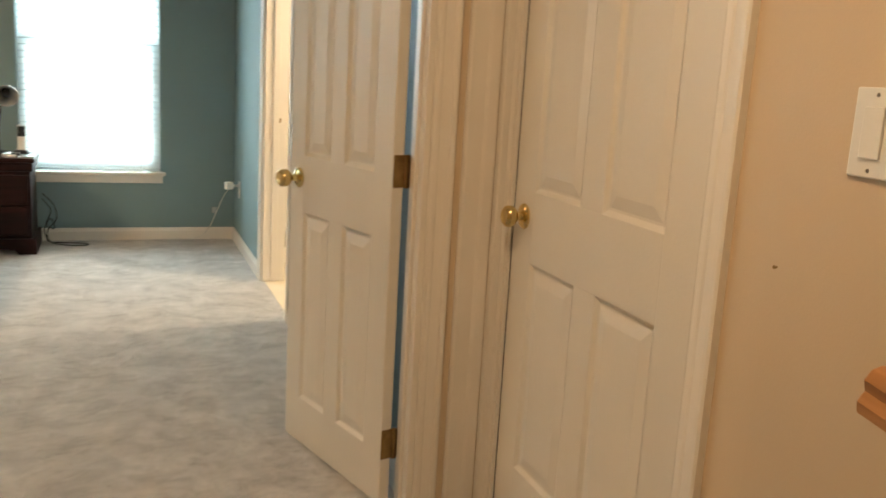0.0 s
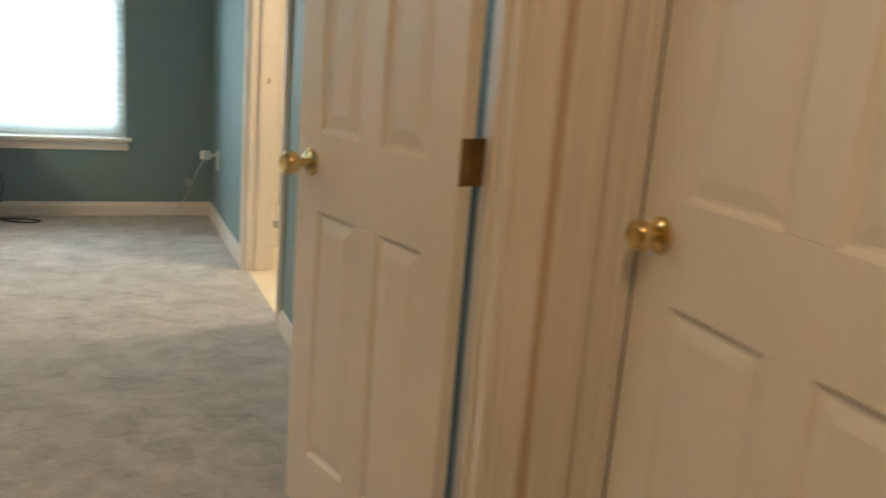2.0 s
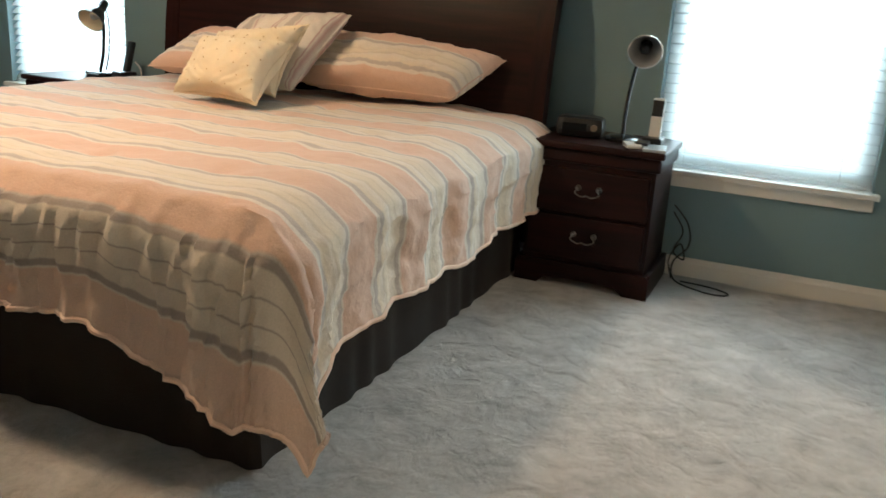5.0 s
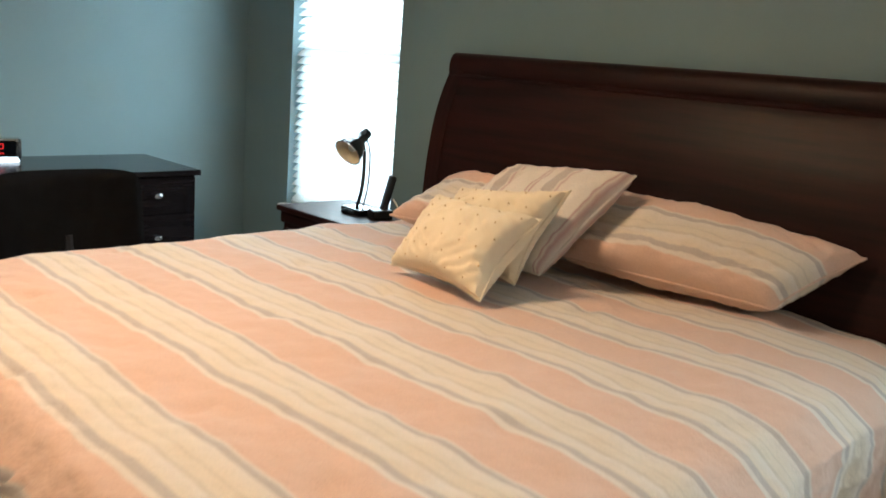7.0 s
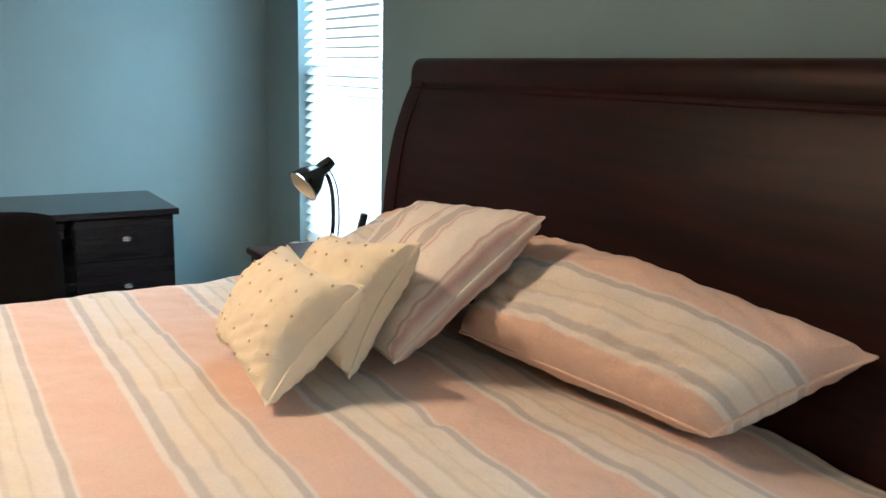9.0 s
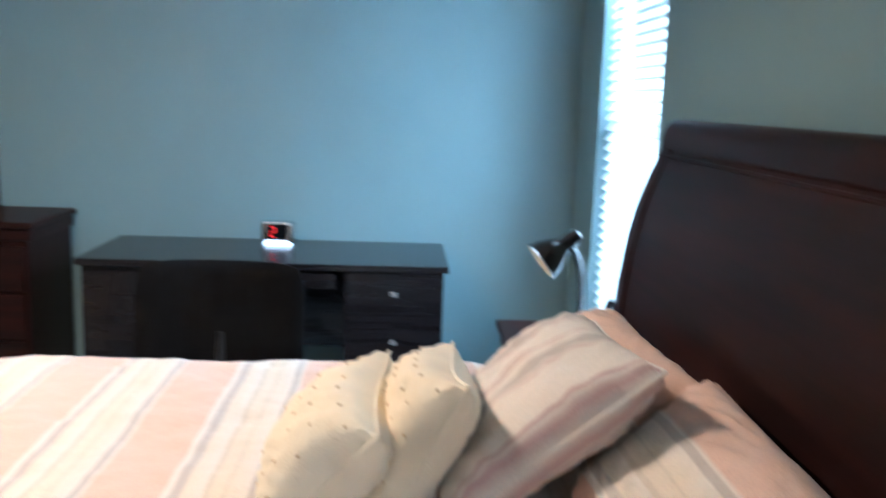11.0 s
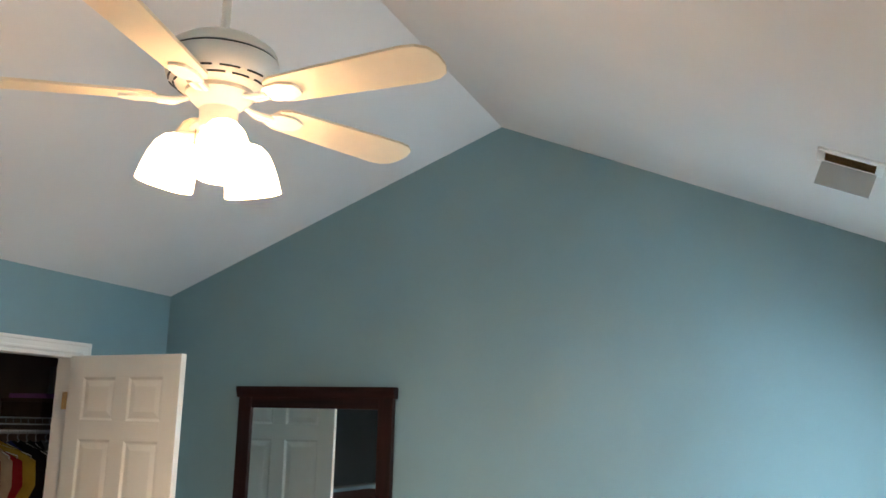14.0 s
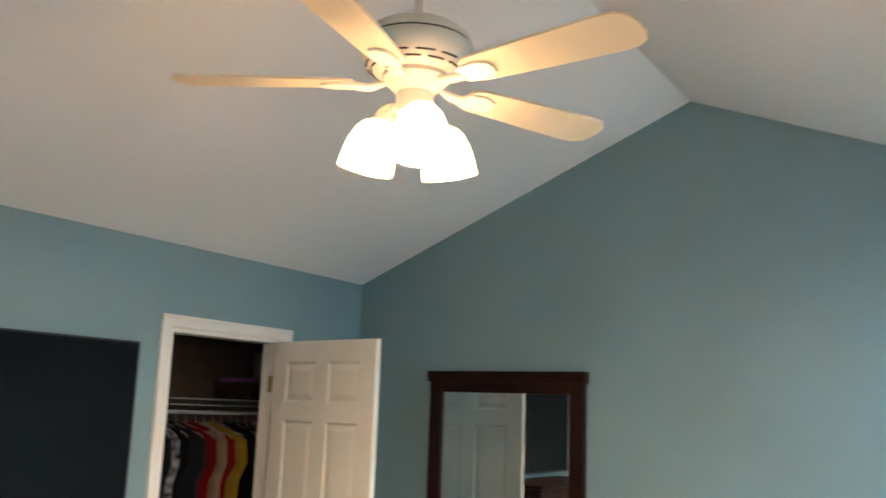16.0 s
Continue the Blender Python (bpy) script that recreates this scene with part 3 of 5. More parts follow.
six_panel_door("door_closet", "white six-panel closet door standing open", 0.785, 2.035, (CLO[0] + 0.03, YS + 0.012, 0), 90 - 6, hinges=(0.25, 1.03, 1.80))


# ---- windows and blinds ----
def window_unit(name, a, b, label):
    w = tagged(new(name), label, "window", "", "structure")
    y = YN + 0.075
    f = 0.035
    def ring(y0, y1, x0, x1, z0, z1, wid):
        return boxes(((x0, y0, z0), (x0 + wid, y1, z1)), ((x1 - wid, y0, z0), (x1, y1, z1)), ((x0 + wid, y0, z1 - wid), (x1 - wid, y1, z1)), ((x0 + wid, y0, z0), (x1 - wid, y1, z0 + wid)), bevel=0.003)
    part("window_frame", ring(y, YN + T, a, b, SILL, HEAD, 0.022), VINYL, w, "white vinyl frame")
    mid = 1.325
    part("upper_sash", ring(y + 0.03, y + 0.045, a + 0.02, b - 0.02, mid - 0.02, HEAD - 0.02, 0.022), VINYL, w)
    low = part("lower_sash", ring(y + 0.002, y + 0.026, a + 0.02, b - 0.02, SILL + 0.02, mid + 0.02, 0.042), VINYL, w)
    for x in (a + 0.10, b - 0.10):
        part("sash_latch", boxes(((x - 0.022, y - 0.006, mid + 0.018), (x + 0.022, y + 0.016, mid + 0.034)), bevel=0.004), VINYL, low)
    part("window_sill", boxes(((a - 0.03, YN - 0.045, SILL - 0.022), (b + 0.03, YN + 0.08, SILL + 0.002)), bevel=0.006), TRIM, w, "white painted sill")
    part("apron", boxes(((a - 0.012, YN - 0.018, SILL - 0.075), (b + 0.012, YN - 0.0005, SILL - 0.0225)), bevel=0.004), TRIM, w)
    return w


def blind(name, a, b, label):
    """Faux-wood slats on cords under a head rail."""
    w = thing(name, label, "blind", ((a + b) / 2, YN + 0.045, 0), 0, "window blinds")
    half = (b - a) / 2 - 0.008
    part("head_rail", boxes(((-half - 0.004, -0.052, HEAD - 0.062), (half + 0.004, 0.024, HEAD - 0.002)), bevel=0.004), SLAT, w, "white valance")
    part("bottom_rail", boxes(((-half, -0.024, SILL + 0.006), (half, 0.024, SILL + 0.022)), bevel=0.004), SLAT, w)
    me, z, tilt = None, SILL + 0.045, radians(42)
    while z < HEAD - 0.075:
        if me is None:
            bm = bmesh.new()
            prof = [(-0.024, -0.0035), (-0.012, -0.0005), (0, 0.0005), (0.012, -0.0005), (0.024, -0.0035)]
            rows = [[bm.verts.new((x, p * math.cos(tilt), q + p * math.sin(tilt))) for p, q in prof] + [bm.verts.new((x, p * math.cos(tilt), q + 0.0028 + p * math.sin(tilt))) for p, q in prof[::-1]] for x in (-half, half)]
            n = len(rows[0])
            for i in range(n):
                bm.faces.new((rows[0][i], rows[1][i], rows[1][(i + 1) % n], rows[0][(i + 1) % n]))
            bm.faces.new(rows[0][::-1]), bm.faces.new(rows[1])
            bmesh.ops.recalc_face_normals(bm, faces=bm.faces)
            s = part("slat", bm, SLAT, w)
            me = s.data
        else:
            s = new("slat", me)
            s.parent = w
        s.location = (0, 0, z)
        z += 0.042
    for x in (-half * 0.72, half * 0.72):
        part("ladder_cord", rod([(x, -0.026, SILL + 0.02), (x, -0.026, HEAD - 0.06)], 0.0011, steps=5), WHITE_CABLE, w)
    return w


for i, (a, b) in enumerate(WINDOWS):
    window_unit(f"window_{i + 1}", a, b, "white double-hung vinyl window with a painted sill")
    blind("window_blind", a, b, "white slatted blind lowered over a bright window")


# ---- bed ----
BX0, BX1, BY0, BY1, BTOP = -3.42, -1.335, 3.63, 5.67, 0.668


def sway(x, y, z, s):
    return noise.noise(Vector((x * s, y * s, z * s)))


def comforter():
    """A quilt laid over the mattress: flat on top, hanging on three sides with folds."""
    bm = bmesh.new()
    uv = bm.loops.layers.uv.new("UVMap")
    side, foot = 0.405, 0.38
    lx, ly = BX1 - BX0, BY1 - BY0
    nx, ny = 210, 180
    grid, tex = [], {}
    for j in range(ny + 1):
        b = -foot + (ly + foot) * j / ny
        row = []
        for i in range(nx + 1):
            a = -side + (lx + 2 * side) * i / nx
            px, py = min(max(a, 0), lx), max(b, 0)
            dx, dy = a - px, b - py
            r = math.hypot(dx, dy)
            wx, wy = BX0 + px, BY0 + py
            puff = 0.014 * sway(wx, wy, 1, 3.1) + 0.009 * sway(wx, wy, 5, 8) + 0.004 * sway(wx, wy, 9, 19)
            # quilting dimples
            puff -= 0.012 * math.exp(-(((wx + 0.18) % 0.42 - 0.21) ** 2 + ((wy + 0.1) % 0.42 - 0.21) ** 2) / 0.0012)
            inset = min(px, lx - px, py + 0.05)
            crown = -(0.022 if px > lx / 2 else 0.02 + 0.06 * math.exp(-py / 0.15)) * max(0.0, 1 - inset / 0.16) ** 2
            z = BTOP + puff + crown
            if r > 1e-6:
                ux, uy = dx / r, dy / r
                bend = min(r / 0.10, 1.0)
                corner = abs(ux * uy) * 2
                along = wy * (1 - abs(uy)) + wx * abs(uy)
                fold = 0.008 * math.sin(along * 21 + 2.2 * sway(wx, wy, 3, 2)) + 0.005 * math.sin(along * 47 + 3 * sway(wx, wy, 7, 3)) + 0.022 * sway(a, b, 3, 3.5)
                fold = fold * min(1.0, r / 0.25) * (1 - 0.9 * corner) + 0.022 * math.sin(math.atan2(abs(uy), abs(ux)) * 6) * corner * min(1, r / 0.3) + 0.005 * sway(a, b, 2, 17) * (1 - 0.9 * corner)
                out = (0.055 - 0.03 * uy * uy) * bend + (0.07 + 0.14 * uy * uy + 0.12 * corner) * r + fold + 0.008 * math.sin(along * 84 + 5 * sway(wx, wy, 5, 2.5)) * min(1, r / 0.12) * max(0, 1.15 - r / 0.4) * (1 - corner) * uy * uy + 0.022 * math.sin(min(1, r / 0.3) * math.pi)
                wx += ux * out
                wy += uy * out
                z -= r * (0.93 - 0.02 * corner) - 0.035 * bend + 0.012 * sway(wx * 2, wy * 2, 4, 3)
                near = min(px, lx - px) if abs(dy) > abs(dx) else py
                tail = max(0.0, 1 - near / 0.42) ** 1.2 if abs(dy) > abs(dx) else math.exp(-near / 0.11)
                pull = tail * min(1, r / 0.40) * (1 - 0.55 * corner)
                z -= 0.17 * pull
                # sharp gathers in the hanging foot end
                crease = (1 - abs(sway(along + 0.25 * z, 0, 2, 11))) ** 8 + 0.5 * (1 - abs(sway(along - 0.3 * z, 3, 6, 25))) ** 6
                wy += uy * 0.022 * crease * uy * uy * min(1, r / 0.12) * (1 - corner)
                # creases that fan out of the hanging corner, and the quilter's tucks on the side
                ray = math.atan2(0.40 - r, near + 0.05) if abs(dx) > abs(dy) else 0.0
                wx += ux * 0.014 * (1 - abs(sway(ray * 2.2, 1, 8, 3.0))) ** 6 * math.exp(-near / 0.35) * min(1, r / 0.1) * ux * ux * (1 - corner)
                wx += ux * 0.010 * (1 - abs(sway(a * 2.5 + 0.5 * b, b * 1.3, 4, 5.0))) ** 8 * ux * ux * min(1, r / 0.15)
                wx += ux * (0.05 * pull + 0.06 * corner * min(1, r / 0.45))
                wy += uy * (0.02 * pull - 0.03 * corner * min(1, r / 0.45))
                z = max(z, 0.03)
            v = bm.verts.new((wx, wy, z))
            tex[v] = (a, b)
            row.append(v)
        grid.append(row)
    for j in range(ny):
        for i in range(nx):
            f = bm.faces.new((grid[j][i], grid[j][i + 1], grid[j + 1][i + 1], grid[j + 1][i]))
            for loop in f.loops:
                loop[uv].uv = tex[loop.vert]
    rim = [row[0] for row in grid[::-1]] + grid[0][1:-1] + [row[-1] for row in grid]
    return bm, [v.co.copy() for v in rim]


cover, rim = comforter()
quilt = part("comforter", cover, STRIPES, None, "", True)
tagged(quilt, "peach and cream striped comforter draped over the bed", "comforter")
thick = quilt.modifiers.new("thickness", "SOLIDIFY")
thick.thickness, thick.offset = 0.018, -1
HEM = material("peach hem cotton", (0.78, 0.58, 0.47), 0.9, vary=0.06, scale=12, fine=260, bump=0.2)
part("hem_binding", rod(rim, 0.0075, steps=6), HEM, quilt, "rolled peach hem", True)

bed = thing("bed", "king sleigh bed of dark cherry wood with brown skirt", "bed", (0, 0, 0))


def sleigh(d):
    """Side profile of the sleigh headboard, leaning back to a rolled top: (y, z)."""
    front = [(5.665, 0.10), (5.672, 0.45), (5.676, 0.62), (5.684, 0.80), (5.698, 0.96), (5.722, 1.10), (5.755, 1.205), (5.790, 1.285)]
    roll = [(5.798, 1.31), (5.806, 1.342), (5.828, 1.364), (5.858, 1.364), (5.876, 1.343), (5.876, 1.31), (5.868, 1.28)]
    back = [(5.845, 1.21), (5.805, 1.10), (5.775, 0.95), (5.755, 0.80), (5.742, 0.62), (5.735, 0.10)]
    return [(y + d, z) for y, z in front] + (roll if d == 0 else [(5.835, 1.29)]) + back


def smooth_profile(p, n=4):
    pts = curve_points([(y, z, 0) for y, z in p], n)
    return [(q.x, q.y) for q in pts]


hb = part("headboard", prism(smooth_profile(sleigh(0.005)), -3.29, -1.41, "x"), CHERRY, bed, "dark cherry curved headboard panel", True)
for xa, xb in ((-3.37, -3.29), (-1.41, -1.33)):
    part("post", prism(smooth_profile(sleigh(0)), xa, xb, "x"), CHERRY_UP, hb, "", True)
topline = [(5.800, 1.282), (5.794, 1.30), (5.800, 1.342), (5.822, 1.368), (5.860, 1.370), (5.882, 1.345), (5.882, 1.31), (5.87, 1.285)]
part("top_rail", prism(smooth_profile(topline), -3.378, -1.322, "x"), CHERRY, hb, "rolled top rail", True)
part("rail_bead", prism([(5.786, 1.270), (5.783, 1.275), (5.787, 1.280), (5.81, 1.28), (5.81, 1.27)], -3.36, -1.34, "x"), CHERRY, hb)
part("mattress", boxes(((BX0 + 0.06, BY0 + 0.06, 0.33), (BX1 - 0.06, 5.60, 0.60)), bevel=0.05), WHITE, bed)
part("box_spring", boxes(((BX0 + 0.07, BY0 + 0.07, 0.10), (BX1 - 0.07, 5.59, 0.33)), bevel=0.02), DARK, bed)


def skirt():
    bm = bmesh.new()
    path = []
    for i in range(161):
        path.append((BX1 - 0.035, 5.60 - (5.60 - BY0 - 0.005) * i / 160, 1, 0))
    for i in range(161):
        path.append((BX1 - 0.035 - (BX1 - BX0 - 0.07) * i / 160, BY0 + 0.005, 0, -1))
    for i in range(161):
        path.append((BX0 + 0.035, BY0 + 0.03 + (5.57 - BY0) * i / 160, -1, 0))
    rows = []
    for z in (0.36, 0.2, 0.1, 0.004):
        rows.append([bm.verts.new((x + nx * w, y + ny * w, z)) for i, (x, y, nx, ny) in enumerate(path) for w in [(0.36 - z) * 0.05 + (0.005 * math.sin(i * 0.45 + math.sin(i * 0.11) * 2) + 0.007 * sway(i * 0.05, z, 0, 1)) * (0.4 - z) * 3]])
    for a, b in zip(rows, rows[1:]):
        for i in range(len(a) - 1):
            bm.faces.new((a[i], a[i + 1], b[i + 1], b[i]))
    return bm


for xx in (-3.33, -1.43):
    part("side_rail", boxes(((xx - 0.015, BY0 + 0.06, 0.10), (xx + 0.015, 5.66, 0.24)), bevel=0.004), CHERRY, bed)
part("bed_skirt", skirt(), SKIRT, bed, "dark brown gathered skirt", True)


def pillow(name, label, mat, corners, thick, swap=False, group="", pinch=0.10, tufts=0):
    """A stuffed cushion between four corners (a, b, c, d round the edge)."""
    a, b, c, d = [Vector(p) for p in corners]
    mid = (a + b + c + d) / 4
    normal = (c - a).cross(d - b).normalized()
    if normal.z < 0:
        normal = -normal
    n = 48
    bm = bmesh.new()
    uv = bm.loops.layers.uv.new("UVMap")
    w, h = (b - a).length, (d - a).length
    seed = sum(mid) * 3
    def place(s, t, up):
        es, et = 2 * s - 1, 2 * t - 1
        p = a * (1 - s) * (1 - t) + b * s * (1 - t) + c * s * t + d * (1 - s) * t
        # edges draw in between the corners
        p += (mid - p) * pinch * ((1 - es * es) * et * et + (1 - et * et) * es * es)
        fill = ((1 - abs(es) ** 2.6) * (1 - abs(et) ** 2.6)) ** 0.36
        wr = 0.16 * sway(s * w, t * h, seed, 13) + 0.13 * (1 - abs(sway(s * w * 2.4, t * h * 0.8, seed + 9, 9))) ** 4 * (et * et) + 0.07 * sway(s * w * 3, t * h, seed + 9, 16) + 0.22 * sway(s * w, t * h, seed + 4, 4)
        crease = 0.09 * math.sin((abs(es) + abs(et)) * 24 + 3 * sway(s, t, seed, 5)) * (abs(es * et)) ** 0.7
        return p + normal * up * thick * 0.5 * fill * (1 + wr + crease)
    sheets = []
    for up in (1, -0.8):
        sheets.append([[None] * (n + 1) for _ in range(n + 1)])
        for j in range(n + 1):
            for i in range(n + 1):
                edge = i in (0, n) or j in (0, n)
                sheets[-1][j][i] = sheets[0][j][i] if edge and up < 0 else bm.verts.new(place(i / n, j / n, up))
    for q, sh in enumerate(sheets):
        for j in range(n):
            for i in range(n):
                vs = ((i, j), (i + 1, j), (i + 1, j + 1), (i, j + 1))
                f = bm.faces.new([sh[y][x] for x, y in (vs if q == 0 else vs[::-1])])
                for loop, (x, y) in zip(f.loops, vs if q == 0 else vs[::-1]):
                    st = (x / n * w, y / n * h)
                    loop[uv].uv = st[::-1] if swap else st
    bmesh.ops.recalc_face_normals(bm, faces=bm.faces)
    ob = thing(name, label, "pillow" if name == "pillow" else "cushion", (0, 0, 0), 0, group)
    part("cover", bm, mat, ob, "", True)
    hem = bmesh.new()
    loop = [place(i / n, 0, 1) for i in range(n)] + [place(1, i / n, 1) for i in range(n)] + [place(1 - i / n, 1, 1) for i in range(n)] + [place(0, 1 - i / n, 1) for i in range(n + 1)]
    rod(loop, 0.0035, hem, 6)
    part("seam", hem, mat, ob)
    for i in range(tufts):
        for j in range(tufts):
            s, t = (i + 0.5 + (0.25 if j % 2 else -0.25)) / tufts, (j + 0.5) / tufts
            p = place(s, t, 1)
            dot = bmesh.new()
            bmesh.ops.create_icosphere(dot, subdivisions=1, radius=0.0038, matrix=Matrix.Translation(p))
            part("tuft", dot, TUFT, ob)
    return ob


pillow("pillow", "striped pillow lying against the headboard", STRIPES, [(-2.36, 5.38, 0.735), (-1.67, 5.46, 0.725), (-1.51, 5.655, 0.885), (-2.46, 5.65, 0.915)], 0.22, group="bed pillows", pinch=0.04)
pillow("pillow", "striped pillow half hidden behind the cushions", STRIPES, [(-3.16, 5.32, 0.735), (-2.48, 5.32, 0.74), (-2.46, 5.65, 0.89), (-3.12, 5.65, 0.87)], 0.18, group="bed pillows", pinch=0.12)
pillow("pillow", "grey banded sham pillow propped upright", BANDS, [(-2.75, 5.17, 0.71), (-2.27, 5.16, 0.72), (-2.165, 5.46, 1.03), (-2.71, 5.48, 0.965)], 0.19, swap=True, group="bed pillows", pinch=0.06)
pillow("cushion", "small cream cushion with tan tufts leaning on others", CREAM, [(-2.66, 5.06, 0.71), (-2.28, 5.06, 0.70), (-2.20, 5.18, 0.99), (-2.65, 5.185, 0.93)], 0.17, group="cream cushions", tufts=6, pinch=0.16)
pillow("cushion", "small cream cushion with tan tufts, slumped forward", CREAM, [(-2.66, 4.90, 0.695), (-2.235, 4.865, 0.688), (-2.19, 5.05, 0.915), (-2.63, 5.06, 0.915)], 0.18, group="cream cushions", tufts=6, pinch=0.16)


# ---- case goods ----
def bail(parent, at, wide=0.085):
    """A drop handle with two rosettes."""
    x, y, z = at
    pts = curve_points([(x - wide / 2, y - 0.018, z), (x - wide / 2 - 0.006, y - 0.022, z - 0.018), (x - wide / 4, y - 0.024, z - 0.030), (x, y - 0.024, z - 0.026), (x + wide / 4, y - 0.024, z - 0.030), (x + wide / 2 + 0.006, y - 0.022, z - 0.018), (x + wide / 2, y - 0.018, z)], 5)
    h = part("handle", rod(pts, 0.0032), PEWTER, parent, "pewter drop handle", True)
    for s in (-1, 1):
        part("rosette", lathe([(0.013, 0), (0.013, 0.003), (0.008, 0.008), (0.006, 0.018), (0.007, 0.022)], 14, at=pose(x + s * wide / 2, y, z, 90, 0, 0)), PEWTER, h, "", True)


def chest(name, label, category, loc, rz, w, d, h, rows, cols, group=""):
    """A cherry case with a moulded top, drawers and a shaped plinth. Front at local y = 0, depth towards +y."""
    c = thing(name, label, category, loc, rz, group)
    part("body", boxes(((-w / 2 + 0.025, 0.018, 0.09), (w / 2 - 0.025, d, h - 0.075)), bevel=0.003), CHERRY_UP, c)
    part("top", boxes(((-w / 2 - 0.005, -0.012, h - 0.028), (w / 2 + 0.005, d + 0.003, h)), bevel=0.009), CHERRY, c)
    part("frieze", boxes(((-w / 2 + 0.008, 0.004, h - 0.085), (w / 2 - 0.008, d, h - 0.029)), bevel=0.012), CHERRY, c)
    foot = [(-w / 2, 0), (-w / 2 + 0.10, 0), (-w / 2 + 0.13, 0.028), (-w / 2 + 0.18, 0.034), (w / 2 - 0.18, 0.034), (w / 2 - 0.13, 0.028), (w / 2 - 0.10, 0), (w / 2, 0), (w / 2, 0.085), (w / 2 - 0.012, 0.10), (-w / 2 + 0.012, 0.10), (-w / 2, 0.085)]
    part("plinth", prism(foot, 0.0, 0.022, "y"), CHERRY, c)
    for s in (-1, 1):
        part("plinth_side", boxes(((s * w / 2 - (0.022 if s > 0 else 0), 0.022, 0), (s * w / 2 + (0 if s > 0 else 0.022), d, 0.10)), bevel=0.004), CHERRY, c)
    z0, z1 = 0.115, h - 0.10
    dh, dw = (z1 - z0) / rows, (w - 0.07) / cols
    for i in range(rows):
        for j in range(cols):
            a = (-w / 2 + 0.035 + j * dw + 0.006, z0 + i * dh + 0.006)
            b = (-w / 2 + 0.035 + (j + 1) * dw - 0.006, z0 + (i + 1) * dh - 0.006)
            dr = part("drawer", boxes(((a[0], 0.0, a[1]), (b[0], 0.03, b[1])), bevel=0.007), CHERRY, c)
            bail(dr, ((a[0] + b[0]) / 2, 0.0, (a[1] + b[1]) / 2 + 0.018))
    return c


night = chest("nightstand", "dark cherry two-drawer nightstand beside the bed and window", "nightstand", (-1.045, 5.455, 0), 0, 0.565, 0.43, 0.605, 2, 1, "nightstands")
twin = copy_thing(night, pose(-3.84, 5.455, 0))
tagged(twin, "dark cherry two-drawer nightstand in the corner by the window")
chest("dresser", "long dark cherry dresser with drawers and drop handles", "dresser", (-4.675, 2.705, 0), 90, 1.66, 0.50, 0.838, 3, 2)

mirror = thing("dresser_mirror", "cherry framed mirror standing on the dresser", "mirror", (-5.165, 2.70, 0.838), 90)
mw, mt = 0.978, 1.915 - 0.838
part("stile", boxes(((-mw / 2, -0.03, 0.0), (-mw / 2 + 0.085, 0.012, mt - 0.06)), bevel=0.006), CHERRY_UP, mirror)
part("stile", boxes(((mw / 2 - 0.085, -0.03, 0.0), (mw / 2, 0.012, mt - 0.06)), bevel=0.006), CHERRY_UP, mirror)
part("bottom_rail", boxes(((-mw / 2 + 0.085, -0.028, 0.0), (mw / 2 - 0.085, 0.012, 0.10)), bevel=0.006), CHERRY, mirror)
part("top_rail", boxes(((-mw / 2 + 0.085, -0.028, mt - 0.12), (mw / 2 - 0.085, 0.012, mt - 0.06)), bevel=0.006), CHERRY, mirror)
part("cornice", prism([(0.014, mt - 0.062), (-0.032, mt - 0.062), (-0.034, mt - 0.05), (-0.046, mt - 0.02), (-0.046, mt), (0.014, mt)], -mw / 2 - 0.012, mw / 2 + 0.012, "x"), CHERRY, mirror)
part("glass", boxes(((-mw / 2 + 0.08, -0.014, 0.095), (mw / 2 - 0.08, 0.008, mt - 0.115))), MIRROR, mirror, "clear mirror glass")
card = thing("note_card", "small white card tucked into the mirror frame", "card", (-5.149, 3.085, 0.945), 90)
part("card_sheet", boxes(((-0.028, -0.003, 0.0), (0.024, 0.0, 0.075))), WHITE, card)

# desk
desk = thing("desk", "espresso laminate office desk with drawers and kneehole", "desk", (-4.56, 4.515, 0), 90)
dw, dd, dh = 1.545, 0.62, 0.712
part("desktop", boxes(((-dw / 2, 0.0, dh - 0.028), (dw / 2, dd, dh)), bevel=0.004), ESPRESSO, desk)
for a, b in ((-dw / 2 + 0.02, -dw / 2 + 0.44), (dw / 2 - 0.44, dw / 2 - 0.02)):
    part("pedestal", boxes(((a, 0.03, 0.02), (b, dd - 0.02, dh - 0.029)), bevel=0.003), ESPRESSO, desk)
part("back_panel", boxes(((-dw / 2 + 0.44, dd - 0.06, 0.2), (dw / 2 - 0.44, dd - 0.04, dh - 0.029))), ESPRESSO, desk)
part("pencil_drawer", boxes(((-0.30, 0.02, dh - 0.10), (0.30, 0.45, dh - 0.04)), bevel=0.003), ESPRESSO, desk)


def pull(parent, x, y, z):
    part("pull", lathe([(0.006, 0), (0.005, 0.010), (0.013, 0.016), (0.013, 0.021), (0.008, 0.024)], 16, at=pose(x, y, z, 90, 0, 0) @ Matrix.Diagonal((1.5, 0.8, 1, 1))), CHROME, parent, "brushed steel pull", True)


dr = part("cupboard_door", boxes(((-dw / 2 + 0.026, 0.012, 0.06), (-dw / 2 + 0.434, 0.03, dh - 0.05)), bevel=0.003), ESPRESSO, desk)
pull(dr, -dw / 2 + 0.335, 0.012, 0.545)
for z0, z1, kz in ((0.50, dh - 0.035, 0.592), (0.285, 0.494, 0.385), (0.05, 0.279, 0.16)):
    dr = part("drawer", boxes(((dw / 2 - 0.434, 0.012, z0), (dw / 2 - 0.026, 0.03, z1)), bevel=0.003), ESPRESSO, desk)
    pull(dr, dw / 2 - 0.228, 0.012, kz)
